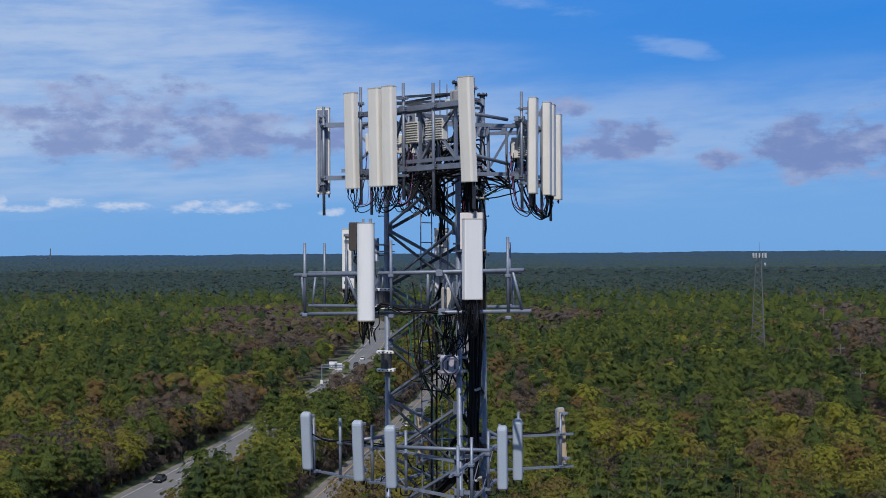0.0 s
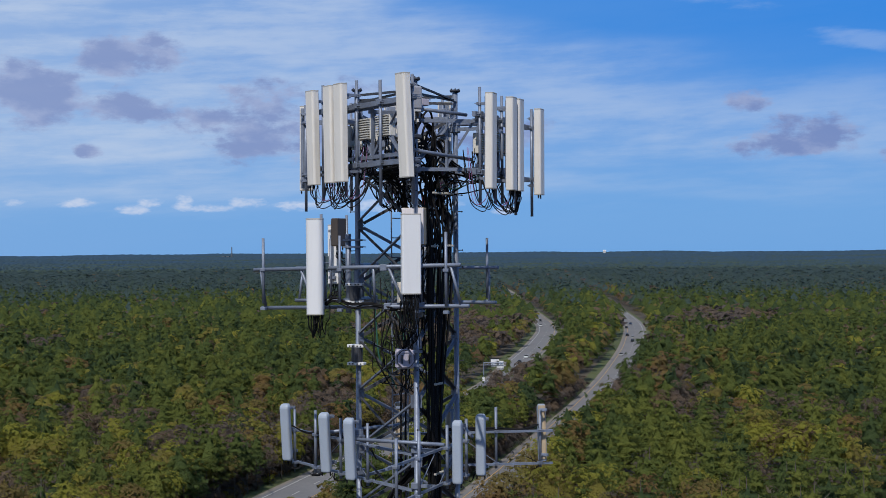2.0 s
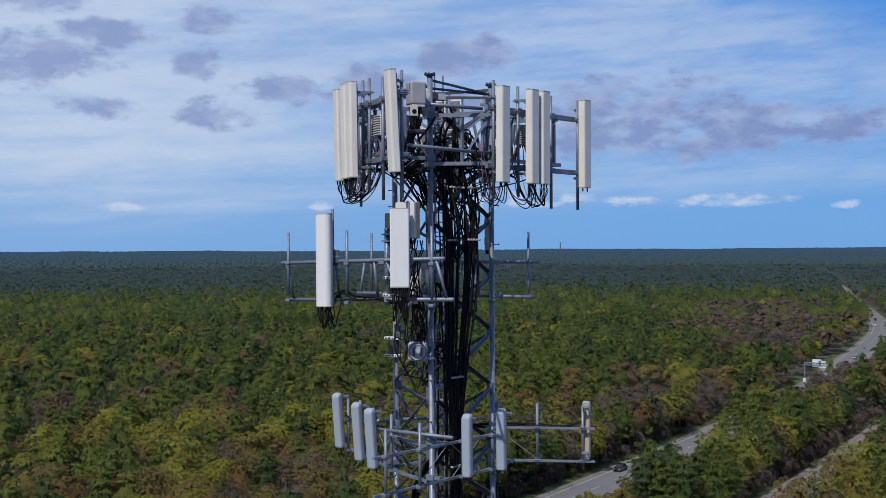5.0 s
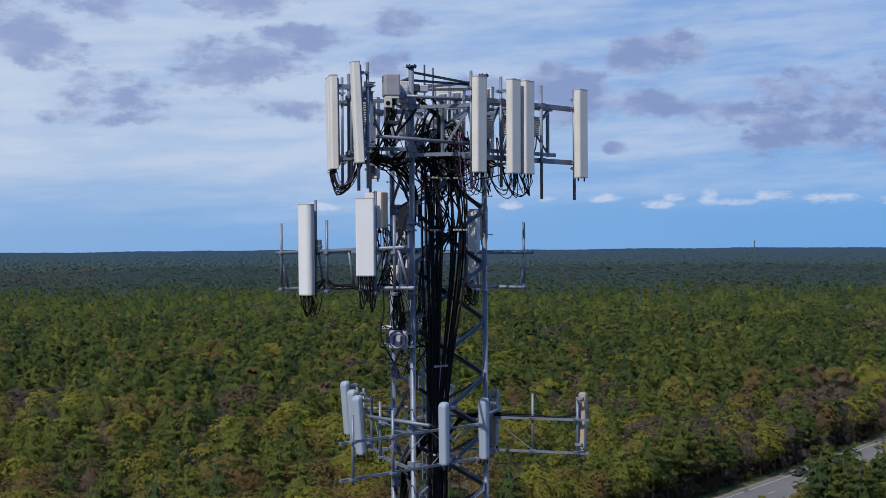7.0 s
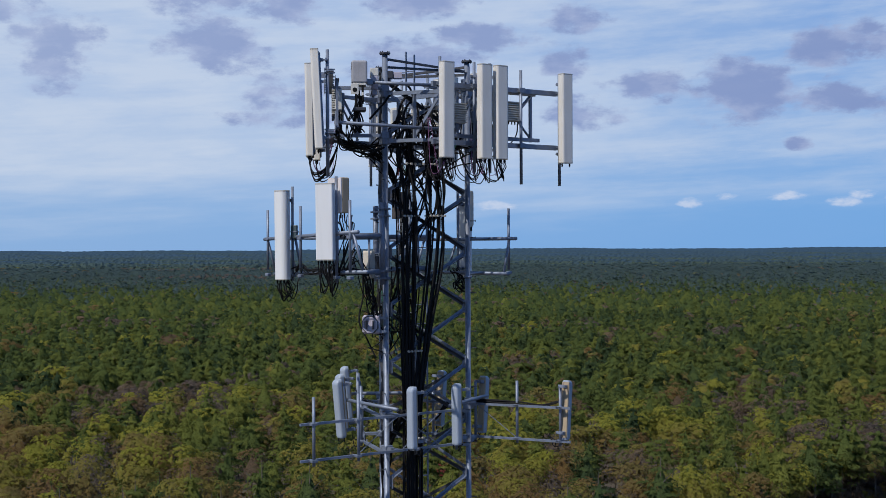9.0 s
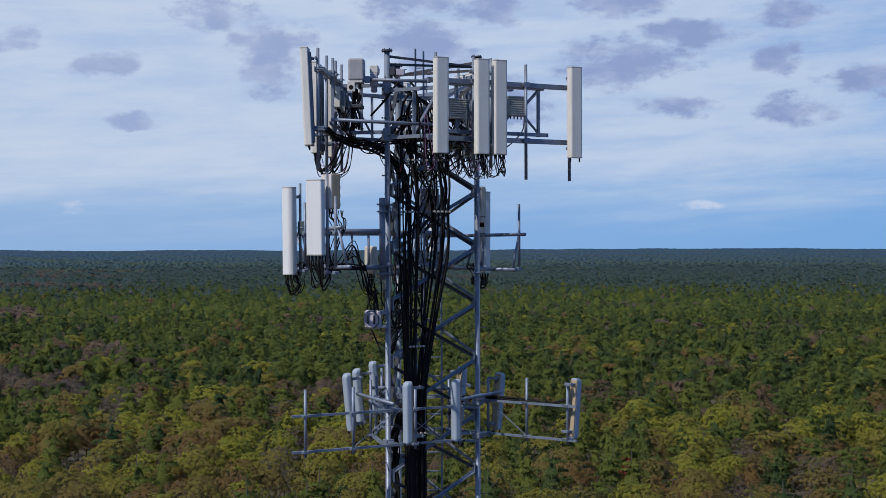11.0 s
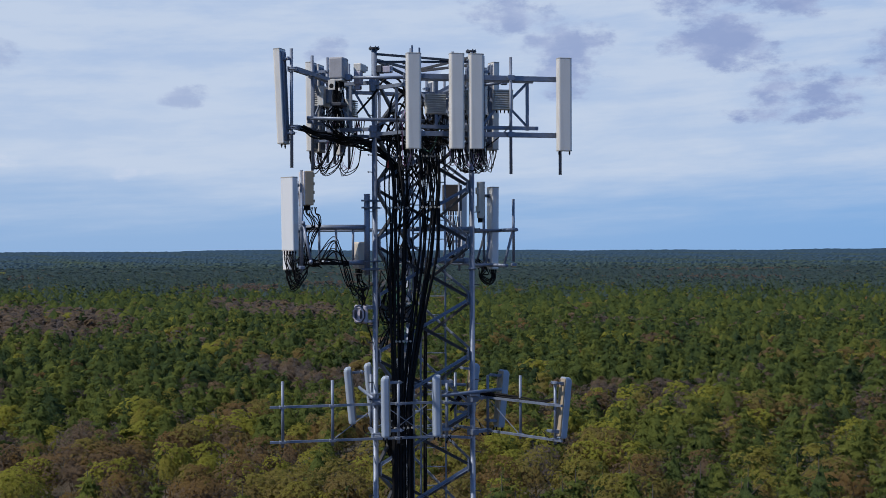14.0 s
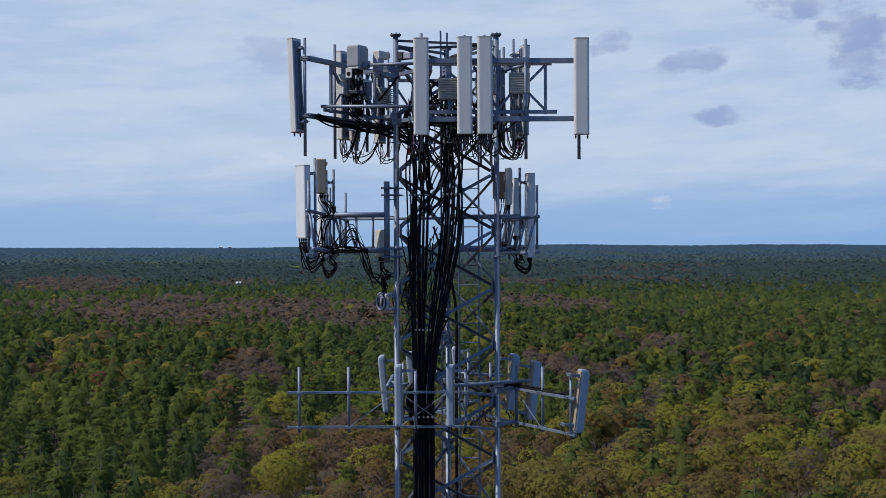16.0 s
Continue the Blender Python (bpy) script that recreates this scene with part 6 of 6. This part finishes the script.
for i in range(2):
    x, y = -0.78 + 0.10 * i, 0.30
    runs.append(([(x, y, 30.0), (x, y, 44.0), (x + 0.02, y, 46.6), (x + jit(0.05), y - 0.2, 47.6), (x + 0.25 + jit(0.1), y - 0.5, 48.4)], 0.022, BLACK))
for i in range(38):
    p = Vector((random.uniform(-1.2, 0.1), random.uniform(-0.9, 0.0), random.uniform(47.0, 48.4)))
    q = Vector((random.uniform(-1.1, 0.05), random.uniform(-0.9, 0.1), random.uniform(46.1, 47.2)))
    m = (p + q) / 2 + Vector((jit(0.2), jit(0.2), -random.uniform(0.1, 0.5)))
    runs.append(([tuple(p), tuple((p + m) / 2 + Vector((jit(0.1), jit(0.1), jit(0.1)))), tuple(m), tuple((m + q) / 2 + Vector((jit(0.15), jit(0.15), 0))), tuple(q)], random.choice((0.008, 0.010, 0.013, 0.017)), random.choice((BLACK, BLACK, BLACK, BLACK, GREEN_WIRE))))
for i in range(15):
    runs.append(([(0.10 + jit(0.15), -0.70 + jit(0.15), 45.2), (-0.05 + jit(0.1), -0.75 + jit(0.1), 44.9), (-0.35 + jit(0.1), -0.65 + jit(0.1), 44.55 + jit(0.1)), (-0.75 + jit(0.1), -0.45 + jit(0.1), 44.1), (-0.95 + jit(0.1), -0.25, 43.4), (-1.0 + jit(0.1), -0.2, 42.0)], random.choice((0.018, 0.024)), BLACK))
cable_set(Matrix(), "loose black and green wires inside the tower shaft", runs)


def droop(base, out, w, n, home, label, deep=1.0):
    """Cables that hang from under an antenna in a loop and run home."""
    o = Vector((math.cos(radians(out)), math.sin(radians(out)), 0))
    side = Vector((-o.y, o.x, 0))
    runs = []
    for i in range(n):
        c = Vector(base) + side * ((i - (n - 1) / 2) * w / max(n - 1, 1)) + Vector((0, 0, -0.07))
        low = random.uniform(0.16, 0.30) * deep
        h = Vector(home) + Vector((jit(0.08), jit(0.08), jit(0.10)))
        runs.append(([tuple(c), tuple(c + Vector((jit(0.02), jit(0.02), -0.12))), tuple(c - o * 0.12 + Vector((jit(0.05), jit(0.05), -low))), tuple((c - o * 0.25) * 0.75 + h * 0.25 + Vector((0, 0, -low * 0.6))), tuple((c + h) / 2 + Vector((jit(0.08), jit(0.08), -0.06 + jit(0.1)))), tuple(h)], random.choice((0.009, 0.011, 0.013)), BLACK))
    cable_set(Matrix(), label, runs, "jumper cables")


droop((-1.649, -2.363, 47.771), -84, 0.24, 7, (-1.56, -2.02, 47.98), "black jumper cables looping under a round-fronted antenna", 1.25)
droop((0.313, -2.88, 48.17), -62, 0.28, 10, (0.02, -2.2, 47.9), "dense black cables hanging under a flat antenna", 2.0)
droop((0.37, -2.49, 49.08), -62, 0.34, 8, (0.30, -2.55, 48.0), "black cables dropping from the beige box")
droop((-0.70, 1.86, 47.755), 88, 0.24, 7, (-0.6, 1.4, 47.9), "black jumper cables looping under the rear antenna")
droop((-2.74, 2.02, 48.22), 92, 0.2, 6, (-2.5, 1.6, 48.0), "black cables below the rear brown box")
droop((-2.50, 1.68, 49.0), 165, 0.24, 6, (-2.35, 1.6, 48.2), "black cables dropping from the brown box")
droop((-0.28, -1.29, 47.77), -62, 0.12, 6, (-0.25, -1.25, 47.1), "black cables below the beige pole box")
runs = []
for i in range(7):
    runs.append(([(0.05 + jit(0.1), -2.2 + jit(0.2), 47.95 + jit(0.1)), (0.05 + jit(0.1), -1.9, 48.2 + jit(0.25)), (0.03 + jit(0.1), -1.65, 47.75 + jit(0.3)), (0.0 + jit(0.1), -1.5, 47.35 + jit(0.2)), (-0.12 + jit(0.08), -1.30, 47.30 + jit(0.15)), (-0.22 + jit(0.1), -1.22, 47.1), (-0.24 + jit(0.1), -1.20, 46.7)], random.choice((0.007, 0.010, 0.013)), BLACK))
cable_set(Matrix(), "slack black cables from the standoff arm to the surge box", runs)
runs = []
for i in range(6):
    z = 47.97 + jit(0.05)
    runs.append(([(-1.56 + jit(0.04), -2.08 + jit(0.04), z), (-1.35, -2.14 + jit(0.03), z + 0.10 + jit(0.03)), (-1.0, -2.20 + jit(0.03), z - 0.02 + jit(0.04)), (-0.6, -2.26 + jit(0.03), z + jit(0.03)), (-0.2, -2.32 + jit(0.04), z - 0.05 + jit(0.05)), (0.0, -2.15 + jit(0.06), z + jit(0.05)), (0.03, -1.6, z - 0.06 + jit(0.05))], random.choice((0.010, 0.013, 0.016)), BLACK))
cable_set(Matrix(), "black cables tied along the lower pipe of the frame", runs)
unit = thing("control_unit", pose(-1.52, -2.16, 48.72, 0, 0, -62), "small dark teal control unit strapped to a mounting pipe", "control unit")
bm = bmesh.new()
block(bm, (0, 0, 0), (0.08, 0.13, 0.26), 0.012, 2)
part("case", bm, TEAL, unit)
bm = bmesh.new()
block(bm, (-0.02, 0, 0), (0.14, 0.145, 0.02), 0.003, 1)
part("strap", bm, GALV, unit, "steel strap")
for y in (-0.03, 0.03):
    bm = bmesh.new()
    rod(bm, (0, y, -0.125), (0, y, -0.17), 0.012, 8)
    part("connector", bm, BLACK, unit, "black connector")


# ---- far off: sheds on the skyline, wires between the poles ----
def shed(x, y, z, w, d, h, label, name="far_shed"):
    """A plain shed with a low gable roof."""
    ob = thing(name, pose(x, y, z, 0, 0, math.degrees(math.atan2(-x, y))), label, "building", "far sheds")
    bm = bmesh.new()
    block(bm, (0, 0, h * 0.4), (w, d, h * 0.8), 0.0)
    part("wall", bm, PALE, ob)
    bm = bmesh.new()
    lo = [bm.verts.new((sx * (w / 2 + 0.4), sy * (d / 2 + 0.4), h * 0.8)) for sx, sy in ((-1, -1), (1, -1), (1, 1), (-1, 1))]
    hi = [bm.verts.new((sx * (w / 2 + 0.4), 0, h)) for sx in (-1, 1)]
    bm.faces.new((lo[0], lo[1], hi[1], hi[0]))
    bm.faces.new((lo[2], lo[3], hi[0], hi[1]))
    bm.faces.new((lo[0], hi[0], lo[3]))
    bm.faces.new((lo[1], lo[2], hi[1]))
    bm.faces.new(lo[::-1])
    part("roof", bm, CLEAN_WHITE, ob, "white metal roof")


shed(-4575, -33, 37, 13, 12, 9.5, "low white shed on the wooded skyline")
shed(-4575, -1, 37, 15, 12, 9.5, "long white shed on the wooded skyline")
shed(-510, 4648, 37, 11, 10, 14, "small white building on the wooded skyline")
shed(-1262, 5, 0, 4.4, 5, 12.4, "pale barn with a white roof beyond the brown woods", "barn")

spans = [((92.9, 385.6, 11.5), (108.0, 488.2, 11.5)), ((108.0, 488.2, 11.5), (146.9, 709, 11.0)), ((149.5, 735, 15.0), (156.7, 800.6, 15.0)), ((156.7, 800.6, 15.0), (175, 930, 14.0))]
for (x0, y0, h0), (x1, y1, h1) in spans:
    line = thing("power_line", Matrix(), "thin dark wires sagging between two utility poles", "power line", "power lines")
    side = Vector((math.cos(radians(-12)), math.sin(radians(-12)), 0))
    for dx in (-1.5, -0.7, 0.7, 1.5):
        a, b = Vector((x0, y0, h0 - 1.15)) + side * dx, Vector((x1, y1, h1 - 1.15)) + side * dx
        pts = [tuple(a.lerp(b, f) - Vector((0, 0, 4.8 * f * (1 - f)))) for f in (0, 0.2, 0.4, 0.6, 0.8, 1.0)]
        bm = bmesh.new()
        hose(bm, pts, 0.03, 4, 2)
        part("wire", bm, BLACK, line)
